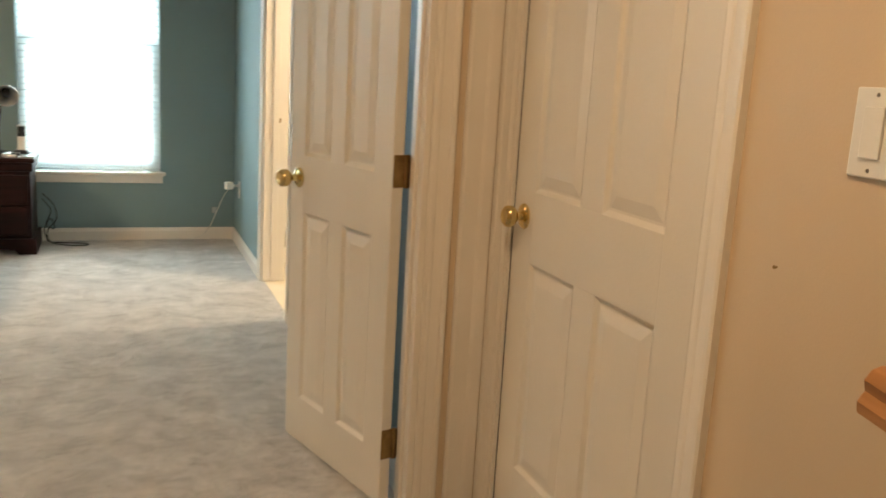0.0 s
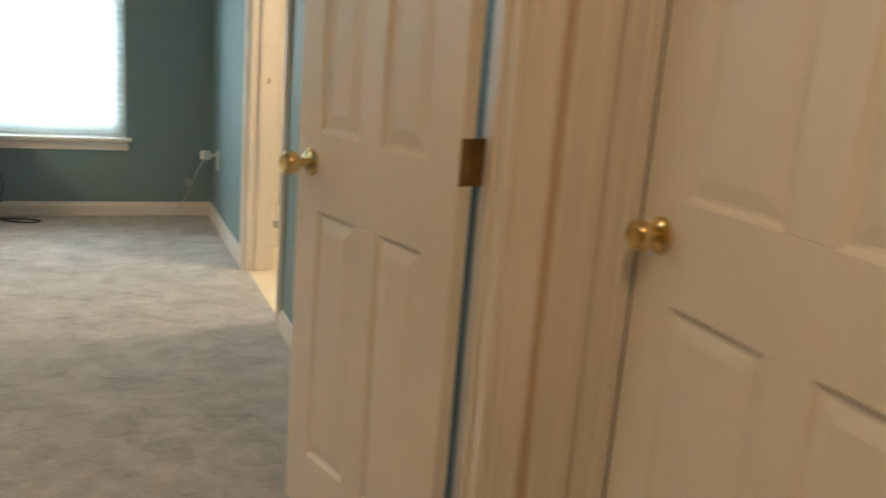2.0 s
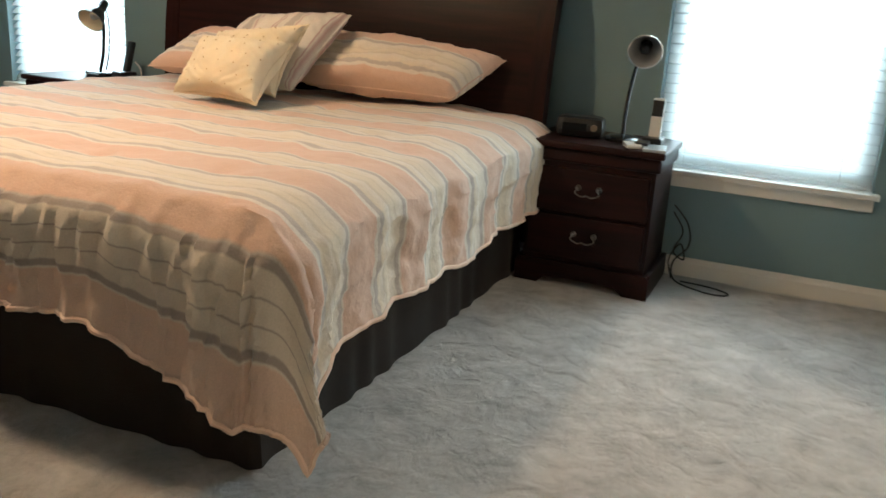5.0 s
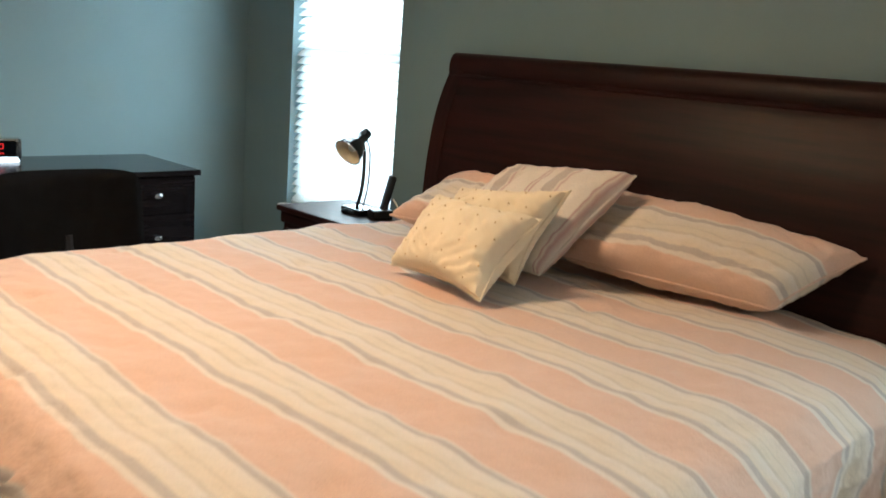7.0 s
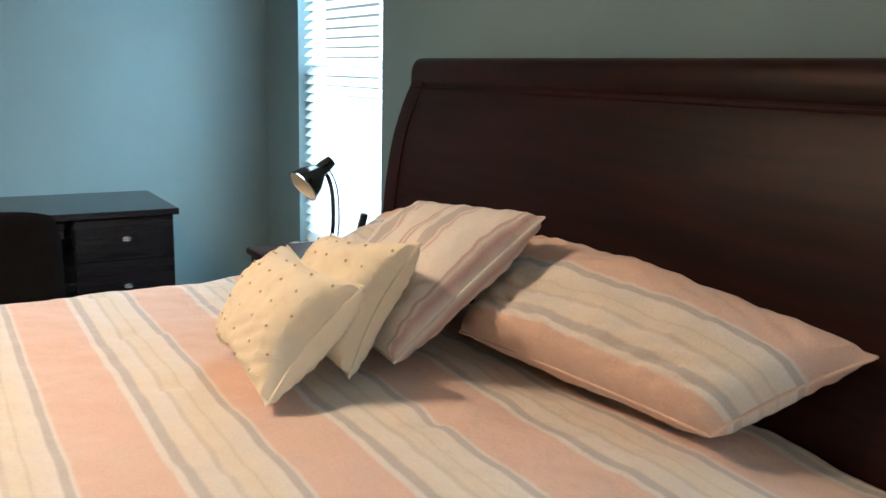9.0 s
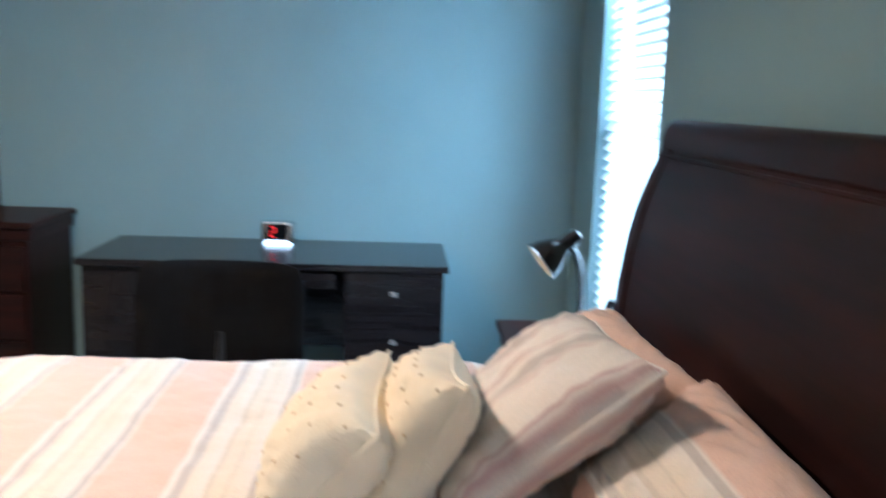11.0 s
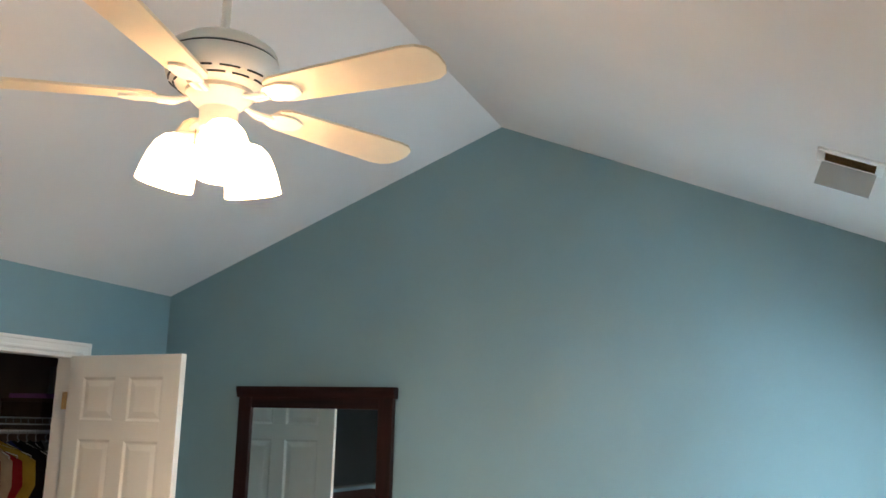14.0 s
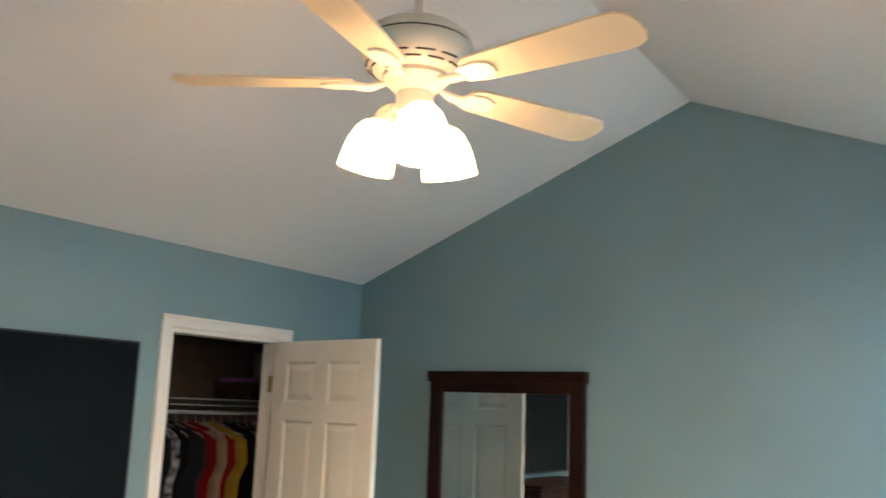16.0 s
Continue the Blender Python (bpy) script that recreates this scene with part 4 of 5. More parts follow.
dr = part("small_drawer", boxes(((0.02, 0.006, dh - 0.105), (0.30, 0.02, dh - 0.04)), bevel=0.003), ESPRESSO, desk)
pull(dr, 0.06, 0.006, dh - 0.085)

# desk chair
chair = thing("office_chair", "black padded office chair pushed under the desk", "chair", (-4.20, 4.44, 0), 90)


def cushion_slab(w, h, t, bend, r=0.07):
    bm = bmesh.new()
    n, rows = 20, []
    for side in (1, -1):
        grid = []
        for j in range(n + 1):
            row = []
            for i in range(n + 1):
                s, u = 2 * i / n - 1, 2 * j / n - 1
                # rounded rectangle
                ex, eu = abs(s), abs(u)
                x, z = s * w / 2 * (1 - 0.09 * eu**5), u * h / 2 * (1 - 0.09 * ex**5)
                f = ((1 - ex**6) * (1 - eu**6)) ** 0.5
                row.append(bm.verts.new((x, side * t / 2 * (0.25 + 0.75 * f) - bend * s * s, z)))
            grid.append(row)
        rows.append(grid)
        for j in range(n):
            for i in range(n):
                q = (grid[j][i], grid[j][i + 1], grid[j + 1][i + 1], grid[j + 1][i])
                bm.faces.new(q if side < 0 else q[::-1])
    rim = [(0, i) for i in range(n)] + [(j, n) for j in range(n)] + [(n, n - i) for i in range(n)] + [(n - j, 0) for j in range(n)]
    for (a, b), (c, d) in zip(rim, rim[1:] + rim[:1]):
        bm.faces.new((rows[0][a][b], rows[0][c][d], rows[1][c][d], rows[1][a][b]))
    bmesh.ops.recalc_face_normals(bm, faces=bm.faces)
    return bm


back = part("backrest", cushion_slab(0.60, 0.46, 0.07, 0.05), MESHCLOTH, chair, "", True)
back.location, back.rotation_euler = (0.0, -0.10, 0.575), (radians(-6), 0, 0)
seat = part("seat", cushion_slab(0.50, 0.48, 0.09, 0.0), MESHCLOTH, chair, "", True)
seat.location, seat.rotation_euler = (0.0, 0.17, 0.43), (radians(90), 0, 0)
part("back_bracket", rod(curve_points([(0, -0.13, 0.55), (0, -0.14, 0.42), (0, 0.0, 0.385), (0, 0.15, 0.385)], 6), 0.018), BLACK, chair)
part("gas_column", lathe([(0.03, 0.09), (0.03, 0.22), (0.018, 0.22), (0.018, 0.39)], 16, at=Matrix.Translation((0, 0.16, 0))), BLACK, chair)
for i in range(5):
    a = radians(18 + 72 * i)
    e = (0.28 * math.cos(a), 0.16 + 0.28 * math.sin(a))
    leg = part("leg", rod([(0.02 * math.cos(a), 0.16 + 0.02 * math.sin(a), 0.11), (*e, 0.075)], 0.016), BLACK, chair)
    part("castor", lathe([(0.027, -0.02), (0.027, 0.02)], 16, at=pose(*e, 0.028, 90, 0, 40 * i)), BLACK, leg)

# ---- ceiling fan ----
FX, FY = -2.738, 3.737
fan = thing("ceiling_fan", "cream five-blade ceiling fan with three lit glass shades", "ceiling fan", (FX, FY, -0.03))
part("canopy", lathe([(0.065, 3.295), (0.065, 3.32), (0.045, 3.39)], 24), FANWHITE, fan, "", True)
part("downrod", lathe([(0.013, 2.80), (0.013, 3.33)], 14), FANWHITE, fan, "", True)
motor = part("motor", lathe([(0.095, 2.652), (0.122, 2.660), (0.150, 2.684), (0.160, 2.716), (0.158, 2.742)], 40), FANWHITE, fan, "", True)
part("seam_line", lathe([(0.154, 2.7415), (0.154, 2.7485)], 40), BLACK, motor)
part("motor_cap", lathe([(0.159, 2.748), (0.150, 2.772), (0.115, 2.797), (0.05, 2.808), (0.018, 2.814)], 40), FANWHITE, motor, "", True)
for i in range(24):
    m = Matrix.Rotation(2 * math.pi * (i // 2 + 0.5 * (i % 2)) / 12, 4, "Z")
    r, z = ((0.129, 2.665), (0.144, 2.678))[i % 2]
    part("vent_slot", rod([m @ Vector((r * math.cos(q), r * math.sin(q), z)) for q in (-0.19, -0.1, 0.0, 0.1, 0.19)], 0.0032, steps=6), BLACK, motor)
part("switch_housing", lathe([(0.040, 2.530), (0.052, 2.542), (0.054, 2.600), (0.074, 2.618), (0.096, 2.640), (0.096, 2.653)], 32), FANWHITE, fan, "", True)


def fan_blade():
    bm = bmesh.new()
    out = [(0.17, 0.0), (0.18, 0.042), (0.21, 0.058), (0.40, 0.069), (0.62, 0.078), (0.66, 0.073), (0.688, 0.054), (0.70, 0.020), (0.70, 0.0)]
    outline = out + [(x, -y) for x, y in out[::-1]]
    outline = [q for i, q in enumerate(outline) if i == 0 or q != outline[i - 1]]
    tilt = Matrix.Rotation(radians(-11), 4, "X")
    lo = [bm.verts.new(tilt @ Vector((x, y, -0.004))) for x, y in outline]
    hi = [bm.verts.new(tilt @ Vector((x, y, 0.004))) for x, y in outline]
    n = len(outline)
    bm.faces.new(lo[::-1]), bm.faces.new(hi)
    for i in range(n):
        bm.faces.new((lo[i], lo[(i + 1) % n], hi[(i + 1) % n], hi[i]))
    return bm


def fan_iron():
    bm = bmesh.new()
    tilt = Matrix.Rotation(radians(-11), 4, "X")
    ring = [(0.16, -0.02), (0.18, -0.036), (0.23, -0.040), (0.268, -0.024), (0.275, 0), (0.268, 0.024), (0.23, 0.040), (0.18, 0.036), (0.16, 0.02)]
    lo = [bm.verts.new(tilt @ Vector((x, y, -0.013))) for x, y in ring]
    hi = [bm.verts.new(tilt @ Vector((x, y, -0.005))) for x, y in ring]
    n = len(ring)
    bm.faces.new(lo[::-1]), bm.faces.new(hi)
    for i in range(n):
        bm.faces.new((lo[i], lo[(i + 1) % n], hi[(i + 1) % n], hi[i]))
    rod([(0.07, 0, 0.010), (0.10, 0, -0.004), (0.13, 0.012, -0.012), (0.17, 0.012, -0.010)], 0.009, bm)
    rod([(0.07, 0, 0.010), (0.10, 0, -0.004), (0.13, -0.012, -0.012), (0.17, -0.012, -0.010)], 0.009, bm)
    return bm


FAN_TURN = 157
for i in range(5):
    b = part("blade", fan_blade(), BLADE, fan)
    b.matrix_basis = pose(0, 0, 2.630, 0, 0, FAN_TURN + 72 * i)
    part("blade_iron", fan_iron(), FANWHITE, b, "", True)
SH = [(0.022, 0.0), (0.040, -0.010), (0.058, -0.034), (0.070, -0.070), (0.077, -0.110), (0.081, -0.148)]
for i in range(3):
    ang = radians(45 + 120 * i)
    m = pose(0.110 * math.cos(ang), 0.110 * math.sin(ang), 2.528, 0, 0, math.degrees(ang)) @ pose(0, 0, 0, 0, -13, 0)
    arm = part("light_arm", rod([(0.02 * math.cos(ang), 0.02 * math.sin(ang), 2.545), (0.045 * math.cos(ang), 0.045 * math.sin(ang), 2.525), m @ Vector((0, 0, -0.004))], 0.016), FANWHITE, fan, "", True)
    bm = bmesh.new()
    rows = [[bm.verts.new(m @ Vector((r * math.cos(2 * math.pi * q / 28), r * math.sin(2 * math.pi * q / 28), z))) for q in range(28)] for r, z in SH + [(r - 0.003, z) for r, z in SH[::-1]]]
    for lo, hi in zip(rows, rows[1:]):
        for q in range(28):
            bm.faces.new((lo[q], lo[(q + 1) % 28], hi[(q + 1) % 28], hi[q]))
    bm.faces.new(rows[0]), bm.faces.new(rows[-1][::-1])
    part("glass_shade", bm, SHADE, arm, "lit frosted bell shade", True)
    p = fan.matrix_basis @ m @ Vector((0, 0, -0.11))
    bulb("fan_lamp", p, 80, WARM, 0.028)
part("pull_chain", rod([(0.03, -0.05, 2.54), (0.032, -0.055, 2.36)], 0.0016, steps=5), AGED, fan)

# ---- ceiling vent with hanging deflector ----
vn = Matrix.Translation((-4.09, 5.425, RIDGE - (5.425 - RIDGE_Y) * k)) @ Matrix.Rotation(-math.atan(k), 4, "X")
vent = thing("ceiling_vent", "white ceiling register with a loose clear air deflector", "vent")
vent.matrix_basis = vn @ Matrix.Diagonal((0.9, 0.86, 0.9, 1))
part("vent_frame", boxes(((-0.085, -0.13, -0.012), (-0.055, 0.13, 0.0)), ((0.055, -0.13, -0.012), (0.085, 0.13, 0.0)), ((-0.055, -0.13, -0.012), (0.055, -0.10, 0.0)), ((-0.055, 0.10, -0.012), (0.055, 0.13, 0.0)), bevel=0.003), VINYL, vent)
# flat dark sheet in place of the unlit depth behind the register
part("duct_shade", boxes(((-0.055, -0.10, -0.002), (0.055, 0.10, -0.0005))), DARK, vent)
for i in range(7):
    x = -0.048 + i * 0.016
    sl = part("louvre", boxes(((x, -0.10, -0.010), (x + 0.0015, 0.10, -0.001))), AGED, vent)
part("deflector", prism([(-0.058, -0.013), (-0.078, -0.105), (-0.082, -0.104), (-0.064, -0.012)], -0.11, 0.11, "y"), FLAP, vent, "hanging plastic deflector")

# ---- television ----
tv = thing("television", "large black flat television on the wall, switched off", "television", (-2.81, YS, 1.575))
part("panel", boxes(((-0.66, 0.035, -0.38), (0.66, 0.075, 0.38)), bevel=0.006), BLACK, tv)
part("screen", boxes(((-0.648, 0.072, -0.362), (0.648, 0.0765, 0.370))), SCREEN, tv, "dark glass screen")
part("wall_bracket", boxes(((-0.25, 0.0, -0.15), (0.25, 0.036, 0.15)), bevel=0.004), BLACK, tv)


chest("chest_of_drawers", "dark cherry chest of drawers under the television", "chest of drawers", (-2.86, YS + 0.47, 0), 180, 1.20, 0.46, 1.16, 4, 2)


# ---- lamps on the nightstands ----
ENAMEL = material("grey shade enamel", (0.34, 0.35, 0.35), 0.3, vary=0.08, scale=18, bump=0.01)


def gooseneck(name, label, loc, neck, head, aim, inside):
    l = thing(name, label, "lamp", loc, 0)
    part("base", lathe([(0.072, 0.0), (0.072, 0.012), (0.060, 0.022), (0.014, 0.030)], 28), GLOSS, l, "", True)
    part("neck", rod(curve_points([(0, 0, 0.02)] + neck, 8), 0.0085), GLOSS, l, "", True)
    if inside is CREAM:
        part("spring_arm", rod(curve_points([(0.028, 0.012, 0.02)] + [(x + 0.026, y + 0.012, z) for x, y, z in neck], 8), 0.0035), GLOSS, l, "", True)
        part("weight", boxes(((-0.055, -0.05, 0.001), (0.085, 0.055, 0.03)), bevel=0.008), GLOSS, l, "heavy black base block")
    m = Matrix.Translation(head) @ Vector(aim).to_track_quat("-Z", "Y").to_matrix().to_4x4()
    sh = bmesh.new()
    prof = [(0.014, 0.062), (0.022, 0.058), (0.026, 0.030), (0.026, 0.0), (0.040, -0.02), (0.058, -0.055), (0.066, -0.090)]
    rows = [[sh.verts.new(m @ Vector((r * math.cos(2 * math.pi * q / 28), r * math.sin(2 * math.pi * q / 28), z))) for q in range(28)] for r, z in prof]
    for lo, hi in zip(rows, rows[1:]):
        for q in range(28):
            sh.faces.new((lo[q], lo[(q + 1) % 28], hi[(q + 1) % 28], hi[q]))
    sh.faces.new(rows[0])
    shade = part("shade", sh, GLOSS, l, "glossy black shade", True)
    inn = bmesh.new()
    rows = [[inn.verts.new(m @ Vector(((r - 0.002) * math.cos(2 * math.pi * q / 28), (r - 0.002) * math.sin(2 * math.pi * q / 28), z))) for q in range(28)] for r, z in prof[3:]]
    for lo, hi in zip(rows, rows[1:]):
        for q in range(28):
            inn.faces.new((lo[q], lo[(q + 1) % 28], hi[(q + 1) % 28], hi[q]))
    part("lining", inn, inside, shade, "pale shade lining" if inside is CREAM else "dull metal lining", True)
    part("bulb", lathe([(0.012, 0.0), (0.02, -0.03), (0.024, -0.05), (0.014, -0.068), (0.003, -0.07)], 18, at=m), WHITE if inside is CREAM else BLACK, shade, "unlit bulb" if inside is CREAM else "dark socket", True)
    part("rim_ring", rod([m @ Vector((0.0665 * math.cos(math.pi * q / 16), 0.0665 * math.sin(math.pi * q / 16), -0.0905)) for q in range(33)], 0.0025, steps=6), CHROME, shade, "bright metal rim", True)
    return l


gooseneck("desk_lamp", "black gooseneck lamp on the corner nightstand", (-3.80, 5.67, 0.605), [(0.02, 0.01, 0.12), (0.04, 0.0, 0.24), (0.055, -0.02, 0.31), (0.07, -0.05, 0.355)], (0.085, -0.07, 0.352), (0.10, -0.80, -0.60), CREAM)
gooseneck("desk_lamp", "black gooseneck lamp on the bedside nightstand", (-0.975, 5.66, 0.605), [(0.0, 0.0, 0.12), (0.012, 0.0, 0.25), (0.03, 0.015, 0.345), (0.045, 0.03, 0.385)], (0.048, 0.02, 0.392), (0.15, -0.92, -0.25), ENAMEL)


# ---- small things on the furniture ----
def rounded(name, label, category, loc, rz, size, mat, bevel=0.01, piece="case"):
    t = thing(name, label, category, loc, rz)
    part(piece, boxes(((-size[0] / 2, -size[1] / 2, 0), (size[0] / 2, size[1] / 2, size[2])), bevel=bevel), mat, t)
    return t


radio = rounded("clock_radio", "rounded black clock radio on the nightstand", "clock radio", (-1.155, 5.66, 0.605), 8, (0.20, 0.13, 0.085), BLACK, 0.03)
part("display", boxes(((-0.07, -0.0665, 0.03), (0.03, -0.0655, 0.06))), SCREEN, radio, "dark display")
part("dial", lathe([(0.014, 0), (0.014, 0.008)], 16, at=pose(0.06, -0.063, 0.045, 90, 0, 0)), PEWTER, radio)
phone = thing("cordless_phone", "cordless telephone standing in its black cradle", "telephone", (-0.845, 5.64, 0.605), 0)
part("cradle", boxes(((-0.04, -0.05, 0), (0.04, 0.05, 0.035)), bevel=0.008), BLACK, phone)
hs = part("handset", boxes(((-0.024, -0.012, 0.0), (0.024, 0.014, 0.165)), bevel=0.008), WHITE, phone, "pale handset")
hs.location, hs.rotation_euler = (0, 0.01, 0.025), (radians(-10), 0, 0)
part("earpiece", boxes(((-0.022, -0.0145, 0.09), (0.022, -0.0115, 0.155)), bevel=0.001), BLACK, hs, "black upper face")
rounded("remote_pad", "small white remote on the nightstand", "remote", (-0.905, 5.52, 0.605), 25, (0.06, 0.09, 0.018), WHITE, 0.006)
# blue-grey cover colour paints in the window's reflection
rounded("notebook", "thin notebook at the nightstand edge, window reflection in its colour", "notebook", (-0.815, 5.52, 0.605), 8, (0.09, 0.14, 0.012), FLAP, 0.003, "cover")
rounded("notebook", "thin black notebook on the nightstand", "notebook", (-0.87, 5.545, 0.6175), 4, (0.05, 0.09, 0.012), BLACK, 0.003, "cover")

tel = thing("cordless_phone", "dark cordless telephone leaning in a cradle by the lamp", "telephone", (-3.66, 5.70, 0.605), -20)
part("cradle", boxes(((-0.045, -0.05, 0), (0.045, 0.05, 0.04)), bevel=0.01), BLACK, tel)
hs = part("handset", boxes(((-0.024, -0.012, 0.0), (0.024, 0.014, 0.17)), bevel=0.009), BLACK, tel, "dark handset")
hs.location, hs.rotation_euler = (0, 0.01, 0.03), (radians(-14), 0, 0)

clock = thing("alarm_clock", "silver alarm clock with red digits on the desk", "clock", (-5.02, 4.515, 0.712), 82)
part("body", boxes(((-0.075, -0.03, 0.012), (0.075, 0.045, 0.112)), bevel=0.016), CHROME, clock, "silver case")
part("face", boxes(((-0.05, -0.0325, 0.028), (0.048, -0.0305, 0.102)), bevel=0.0008), SCREEN, clock, "black display face")
part("base_light", boxes(((-0.06, -0.045, 0.001), (0.06, 0.02, 0.012)), bevel=0.003), COOL_LED, clock, "glowing white base")
seg = bmesh.new()
for a, b in (((-0.030, 0.084), (-0.006, 0.088)), ((-0.030, 0.062), (-0.006, 0.066)), ((-0.030, 0.040), (-0.006, 0.044)), ((-0.010, 0.066), (-0.006, 0.084)), ((-0.030, 0.044), (-0.026, 0.062))):
    block(seg, (a[0], -0.0335, a[1]), (b[0], -0.0327, b[1]))
part("digit", seg, RED_LED, clock, "glowing red digit")


# ---- sockets, switch, cables ----
def plate(name, label, loc, rz, rocker=False):
    p = thing(name, label, "switch" if rocker else "socket", loc, rz)
    w = 0.058 if rocker else 0.035
    part("cover", boxes(((-w, -0.006, -0.0575), (w, 0.0, 0.0575)), bevel=0.0025), WHITE, p)
    for x in ((-0.023, 0.023) if rocker else (0,)):
        if rocker:
            part("rocker", boxes(((x - 0.0165, -0.010, -0.033), (x + 0.0165, -0.005, 0.033)), bevel=0.002), WHITE, p)
        for z in ((-0.048, 0.048) if rocker else (0,)):
            part("screw", lathe([(0.003, 0), (0.002, 0.0015)], 10, at=pose(x, -0.006, z, 90, 0, 0)), PEWTER, p)
    if not rocker:
        for z in (-0.02, 0.02):
            o = part("receptacle", lathe([(0.0165, 0), (0.0165, 0.002)], 18, at=pose(0, -0.006, z, 90, 0, 0)), WHITE, p)
            part("slots", boxes(((-0.007, -0.0086, z - 0.004), (-0.005, -0.0079, z + 0.006)), ((0.005, -0.0086, z - 0.004), (0.007, -0.0079, z + 0.006))), BLACK, o)
    return p


plate("wall_socket", "white wall socket on the teal wall by the door", (XE, 3.055, 0.395), 90 + 180)
plate("wall_socket", "white wall socket near the room corner", (XE, 5.615, 0.40), 90 + 180)
rounded("plug_adapter", "small clear plug on the window wall", "plug", (0.365, YN - 0.012, 0.19), 0, (0.032, 0.024, 0.045), FLAP, 0.006)
plate("light_switch", "white double rocker light switch on the tan wall", (SX, 0.378, 1.207), 90 + 180, True)
plug = rounded("plug_adapter", "white plug adapter in the corner socket", "plug", (XE - 0.075, 5.60, 0.405), 20, (0.05, 0.045, 0.05), WHITE, 0.006)
part("prongs", boxes(((0.02, -0.006, 0.015), (0.075, 0.006, 0.03))), WHITE, plug)


def cable(name, label, ctrl, mat, r=0.003):
    t = thing(name, label, "cable")
    part("cord", rod(curve_points(ctrl, 10), r, steps=7), mat, t, "", True)


cable("cable", "white cord hanging from the corner socket", [(0.43, 5.60, 0.41), (0.40, 5.66, 0.34), (0.37, 5.78, 0.22), (0.33, 5.86, 0.10), (0.25, 5.875, 0.02), (0.05, 5.87, 0.012), (-0.25, 5.86, 0.010), (-0.48, 5.87, 0.010)], WHITE_CABLE, 0.0028)
cable("cable", "black cord looped on the carpet by the nightstand", [(-0.745, 5.80, 0.34), (-0.68, 5.81, 0.26), (-0.665, 5.80, 0.17), (-0.72, 5.79, 0.09), (-0.70, 5.76, 0.02), (-0.58, 5.70, 0.008), (-0.50, 5.69, 0.008), (-0.47, 5.73, 0.008), (-0.55, 5.78, 0.008), (-0.68, 5.79, 0.010)], CABLE, 0.0038)
cable("cable", "black cord bunched behind the nightstand", [(-0.75, 5.84, 0.30), (-0.70, 5.83, 0.22), (-0.73, 5.83, 0.13), (-0.68, 5.82, 0.10), (-0.70, 5.81, 0.17), (-0.74, 5.80, 0.10), (-0.72, 5.80, 0.012)], CABLE, 0.0035)
cable("cable", "white cord hanging from the lamp nightstand", [(-3.60, 5.72, 0.70), (-3.585, 5.74, 0.66), (-3.60, 5.76, 0.61)], WHITE_CABLE, 0.004)

# ---- hall fittings ----
rail = thing("handrail", "oak stair handrail on the tan hall wall", "handrail", (SX - 0.055, 0.288, 0.905), 0)
prof = [(-0.030, -0.022), (0.030, -0.022), (0.032, -0.008), (0.022, 0.004), (0.026, 0.018), (0.016, 0.030), (0, 0.034), (-0.016, 0.030), (-0.026, 0.018), (-0.022, 0.004), (-0.032, -0.008)]
bm = prism(prof, -1.3, 0.0, "y")
for v in bm.verts:
    v.co.z += v.co.y * 0.16
part("rail", bm, OAK, rail, "", True)
part("bracket", rod(curve_points([(0.066, -0.35, -0.12), (0.03, -0.35, -0.12), (0.0, -0.35, -0.076)], 6), 0.007), BRASS, rail)
part("return", boxes(((0.02, -0.030, -0.024), (0.067, -0.004, 0.026)), bevel=0.006), OAK, rail)
nail = thing("nail", "small dark nail in the tan wall", "nail", (SX, 0.545, 1.0), 0)
part("shank", lathe([(0.0018, 0), (0.0018, 0.004), (0.003, 0.004), (0.003, 0.0055)], 10, at=pose(0, 0, 0, 0, -90, 0)), AGED, nail)
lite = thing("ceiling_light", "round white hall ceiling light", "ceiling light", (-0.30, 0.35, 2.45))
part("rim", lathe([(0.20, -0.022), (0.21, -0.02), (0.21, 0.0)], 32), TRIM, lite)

# ---- bathroom fittings ----
curb = thing("shower_curb", "white shower curb with a chrome door track", "shower")
part("step", boxes(((BX + 0.012, 5.05, 0.004), (2.45, 5.15, 0.105)), bevel=0.012), SHOWER, curb)
part("track", boxes(((BX + 0.012, 5.08, 0.105), (2.45, 5.12, 0.125)), ((BX + 0.012, 5.075, 0.125), (2.45, 5.083, 0.14)), ((BX + 0.012, 5.117, 0.125), (2.45, 5.125, 0.14)), bevel=0.002), CHROME, curb, "chrome sliding track")
part("pan", boxes(((BX + 0.012, 5.15, 0.0), (2.45, 5.9, 0.06)), bevel=0.01), SHOWER, curb)
part("side_wall", boxes(((BX + 0.011, 5.15, 0.06), (BX + 0.03, 5.9, 2.3))), SHOWER, curb)
dish = thing("soap_dish", "white ceramic soap shelf on the shower wall", "soap dish", (1.18, 5.92, 1.50))
part("shelf", boxes(((-0.09, -0.07, 0.0), (0.09, 0.0, 0.022)), bevel=0.008), SHOWER, dish)
part("bar", rod([(-0.06, -0.072, 0.02), (-0.06, -0.078, 0.035), (0.06, -0.078, 0.035), (0.06, -0.072, 0.02)], 0.005), CHROME, dish)
bm_ = thing("bath_mat", "dark woven mat on the bathroom floor", "mat", (1.12, 4.62, 0.004), 12)
part("pile", boxes(((-0.26, -0.36, 0), (0.26, 0.36, 0.014)), bevel=0.006), MAT, bm_)

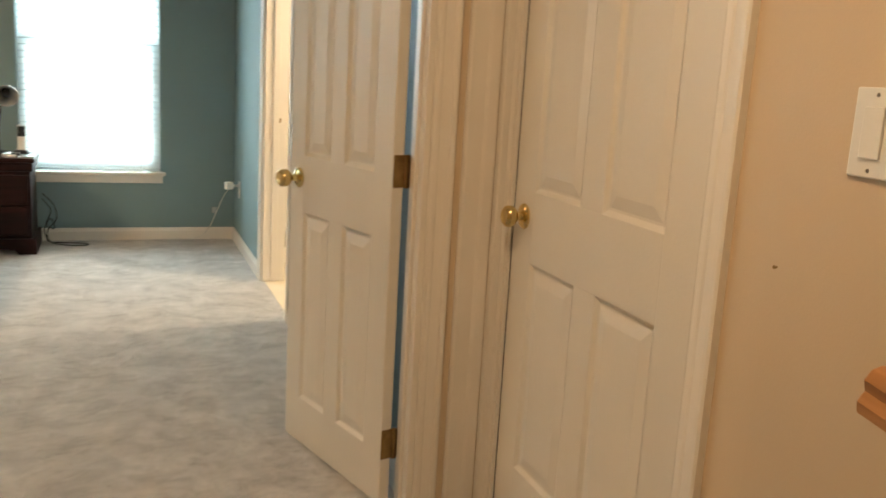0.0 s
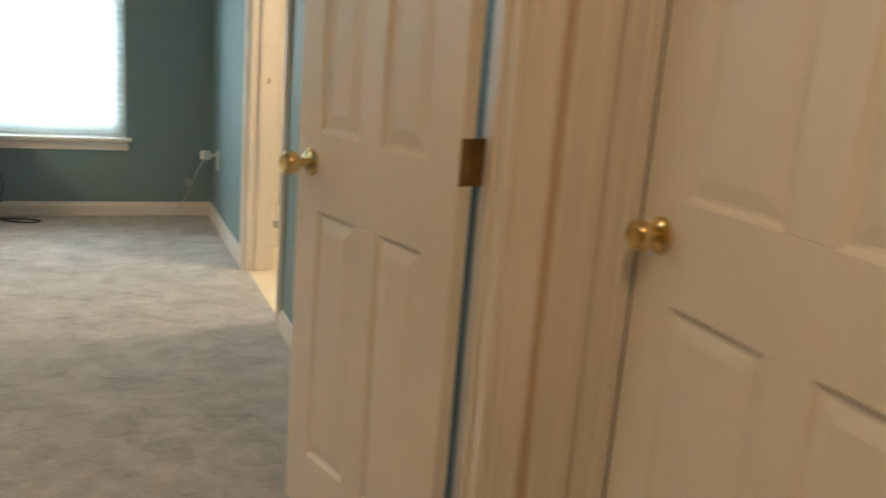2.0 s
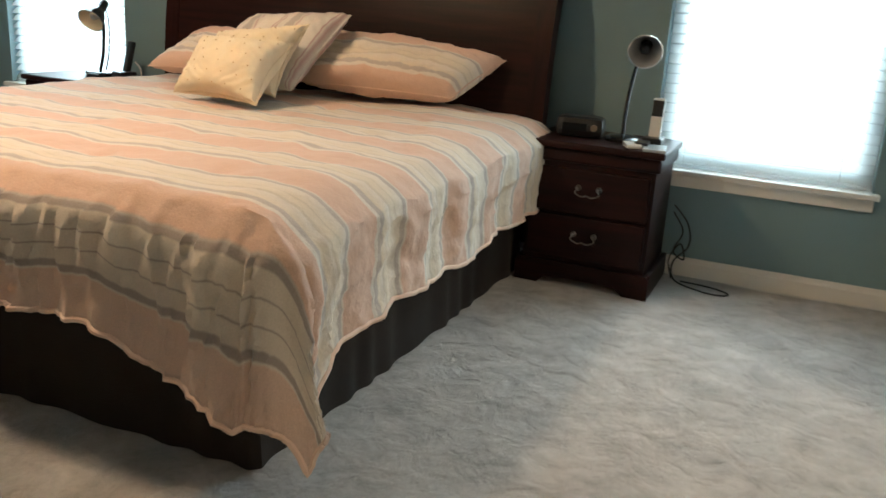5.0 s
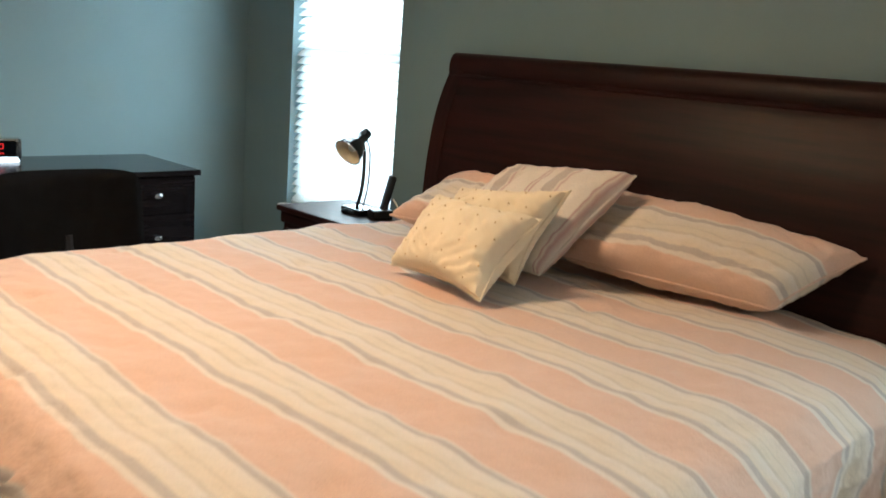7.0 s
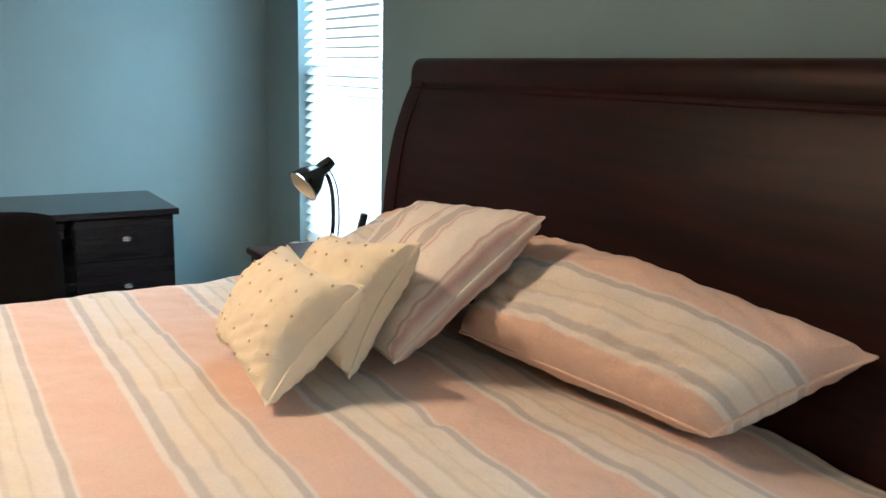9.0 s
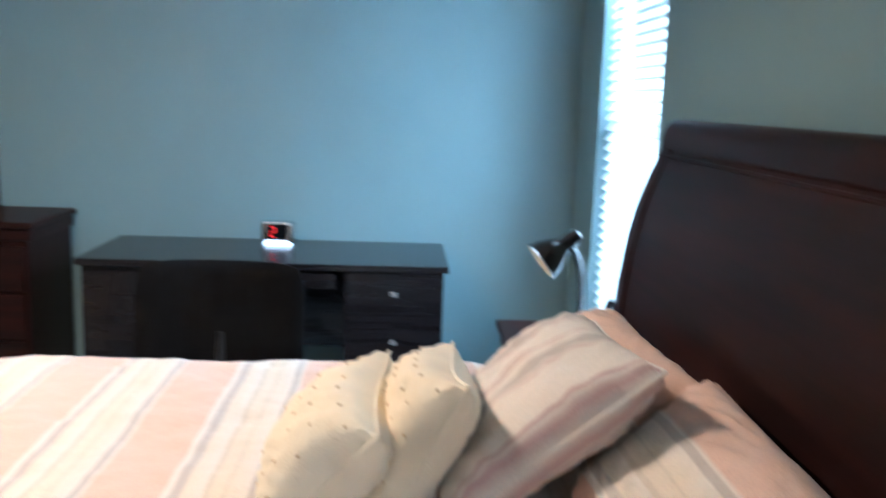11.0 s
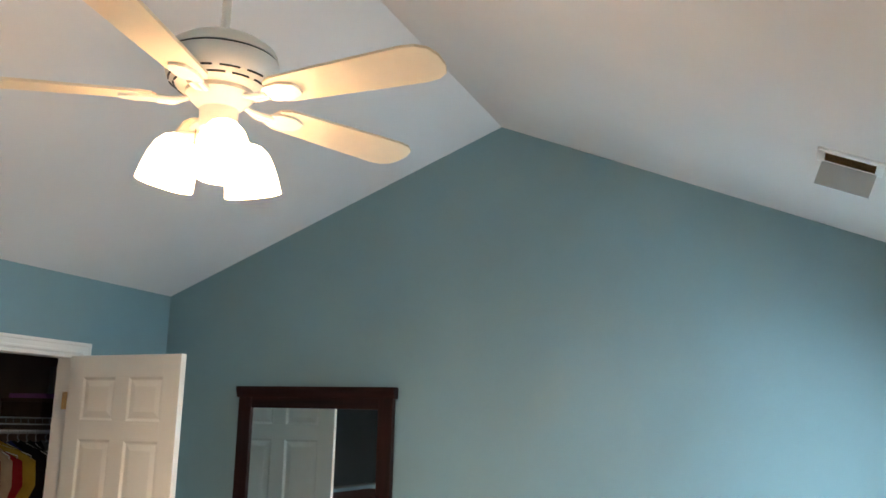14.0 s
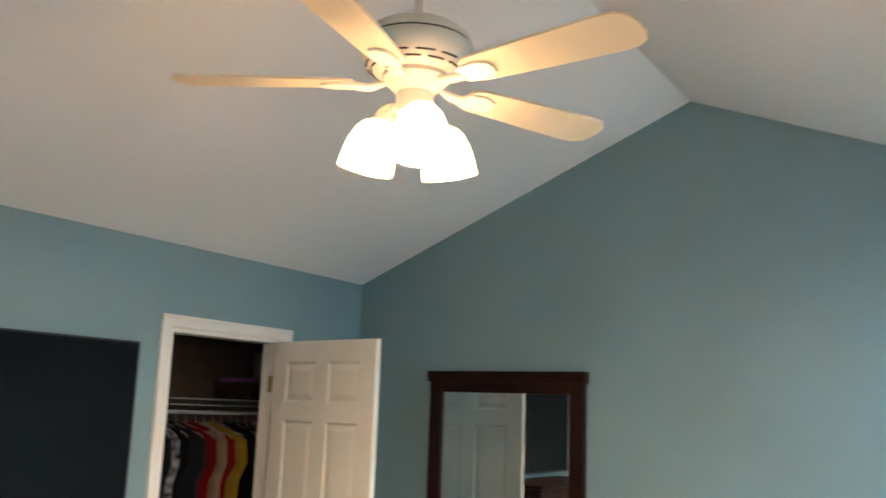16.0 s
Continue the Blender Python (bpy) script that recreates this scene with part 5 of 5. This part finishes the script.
# ---- closet contents ----
# white wire given a grey colour in place of the shade on it
WIRE = material("white wire coating darkened for shade", (0.22, 0.22, 0.21), 0.5, vary=0.1, bump=0.02)
rack = thing("wire_shelf", "white wire closet shelf with hanging rod", "shelf")
for i in range(9):
    y = 0.82 + i * 0.055
    part("wire", rod([(XW + 0.02, y, 1.705), (-2.92, y, 1.705)], 0.003, steps=6), WIRE, rack)
part("front_lip", rod([(XW + 0.02, 1.265, 1.672), (-2.92, 1.265, 1.672)], 0.004, steps=6), WIRE, rack)
part("hanging_rod", rod([(XW + 0.02, 1.20, 1.63), (-2.92, 1.20, 1.63)], 0.011, steps=10), WIRE, rack)
for i in range(44):
    x = XW + 0.06 + i * 0.05
    part("cross_wire", rod([(x, 0.82, 1.708), (x, 1.265, 1.708), (x, 1.268, 1.672)], 0.0016, steps=5), WIRE, rack)


def garment(label, x, mat, length, w, lean):
    g = thing("garment", label, "clothing", (x, 1.20, 1.63), 90 + lean, "hanging clothes")
    part("hanger", rod(curve_points([(0, 0, 0.012), (0.016, 0, 0.0), (0.004, 0, -0.03), (0, 0, -0.06), (-w * 0.9, 0, -0.13), (w * 0.9, 0, -0.13), (0, 0, -0.06)], 5), 0.0025, steps=5), WIRE, g)
    bm = bmesh.new()
    n, rows = 30, []
    top = [(0.05, -0.055), (0.6, -0.085), (1.0, -0.135), (1.06, -0.26), (0.86, -0.36), (0.84, -0.6), (0.9, -length)]
    for r, z in top:
        rows.append([bm.verts.new((w * r * math.cos(2 * math.pi * i / n), (0.030 + 0.022 * abs(math.cos(3 * math.pi * i / n + x * 9)) * min(1, -z * 2)) * math.sin(2 * math.pi * i / n) + 0.012 * math.sin(i * 1.7 + x * 20) * -z, z - 0.01 * math.cos(4 * math.pi * i / n))) for i in range(n)])
    for lo, hi in zip(rows, rows[1:]):
        for i in range(n):
            bm.faces.new((lo[i], hi[i], hi[(i + 1) % n], lo[(i + 1) % n]))
    bm.faces.new(rows[0]), bm.faces.new(rows[-1][::-1])
    bmesh.ops.recalc_face_normals(bm, faces=bm.faces)
    part("cloth", bm, mat, g, "", True)


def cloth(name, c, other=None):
    # halved, so that the closet's dimness sits in the colours themselves
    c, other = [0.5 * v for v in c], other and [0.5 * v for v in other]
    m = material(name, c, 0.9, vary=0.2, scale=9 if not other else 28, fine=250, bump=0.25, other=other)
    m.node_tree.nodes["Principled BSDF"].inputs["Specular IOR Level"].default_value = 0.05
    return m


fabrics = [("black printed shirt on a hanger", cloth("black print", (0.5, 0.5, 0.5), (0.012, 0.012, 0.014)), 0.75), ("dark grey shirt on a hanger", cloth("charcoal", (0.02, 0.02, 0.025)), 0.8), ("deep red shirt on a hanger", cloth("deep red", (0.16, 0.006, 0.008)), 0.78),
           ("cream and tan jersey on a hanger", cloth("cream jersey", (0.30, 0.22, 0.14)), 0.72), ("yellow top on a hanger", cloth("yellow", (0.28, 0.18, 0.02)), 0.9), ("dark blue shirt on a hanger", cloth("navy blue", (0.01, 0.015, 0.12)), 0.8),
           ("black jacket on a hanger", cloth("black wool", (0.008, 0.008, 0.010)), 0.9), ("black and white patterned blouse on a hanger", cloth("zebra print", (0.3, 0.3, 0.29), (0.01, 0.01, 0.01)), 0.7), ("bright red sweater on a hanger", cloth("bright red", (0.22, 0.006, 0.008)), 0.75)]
x = -3.93
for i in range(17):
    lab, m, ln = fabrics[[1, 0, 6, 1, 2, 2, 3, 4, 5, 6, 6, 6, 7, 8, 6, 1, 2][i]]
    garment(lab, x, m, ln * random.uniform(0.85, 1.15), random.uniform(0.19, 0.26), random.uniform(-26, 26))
    x -= 0.066
under = thing("storage_box", "low dark brown box on the closet shelf", "box", (-4.88, 1.02, 1.712), 2)
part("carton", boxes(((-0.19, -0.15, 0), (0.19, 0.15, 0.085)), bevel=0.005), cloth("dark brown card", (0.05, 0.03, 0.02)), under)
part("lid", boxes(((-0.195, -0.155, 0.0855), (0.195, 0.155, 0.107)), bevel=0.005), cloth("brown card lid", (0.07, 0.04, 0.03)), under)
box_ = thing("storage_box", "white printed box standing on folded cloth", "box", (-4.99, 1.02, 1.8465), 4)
# white carton, its colour lowered for the shade on the shelf
part("carton", boxes(((-0.05, -0.06, 0), (0.05, 0.10, 0.17)), bevel=0.004), cloth("white card darkened for shade", (0.30, 0.29, 0.27)), box_)
part("print_bars", boxes(((-0.04, 0.1005, 0.05), (0.04, 0.1015, 0.075)), ((-0.04, 0.1005, 0.10), (0.02, 0.1015, 0.12)), ((-0.04, 0.1005, 0.14), (0.04, 0.1015, 0.16))), BLACK, box_, "dark print")
fold = thing("folded_blanket", "folded purple cloth lying on a dark closet box", "blanket", (-4.88, 1.02, 1.8195), 2)
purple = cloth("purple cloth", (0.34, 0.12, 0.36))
for i in range(2):
    part("layer", boxes(((-0.17 + 0.008 * i, -0.13, 0.0135 * i), (0.16, 0.15 - 0.006 * i, 0.0135 * i + 0.013)), bevel=0.005), purple, fold)
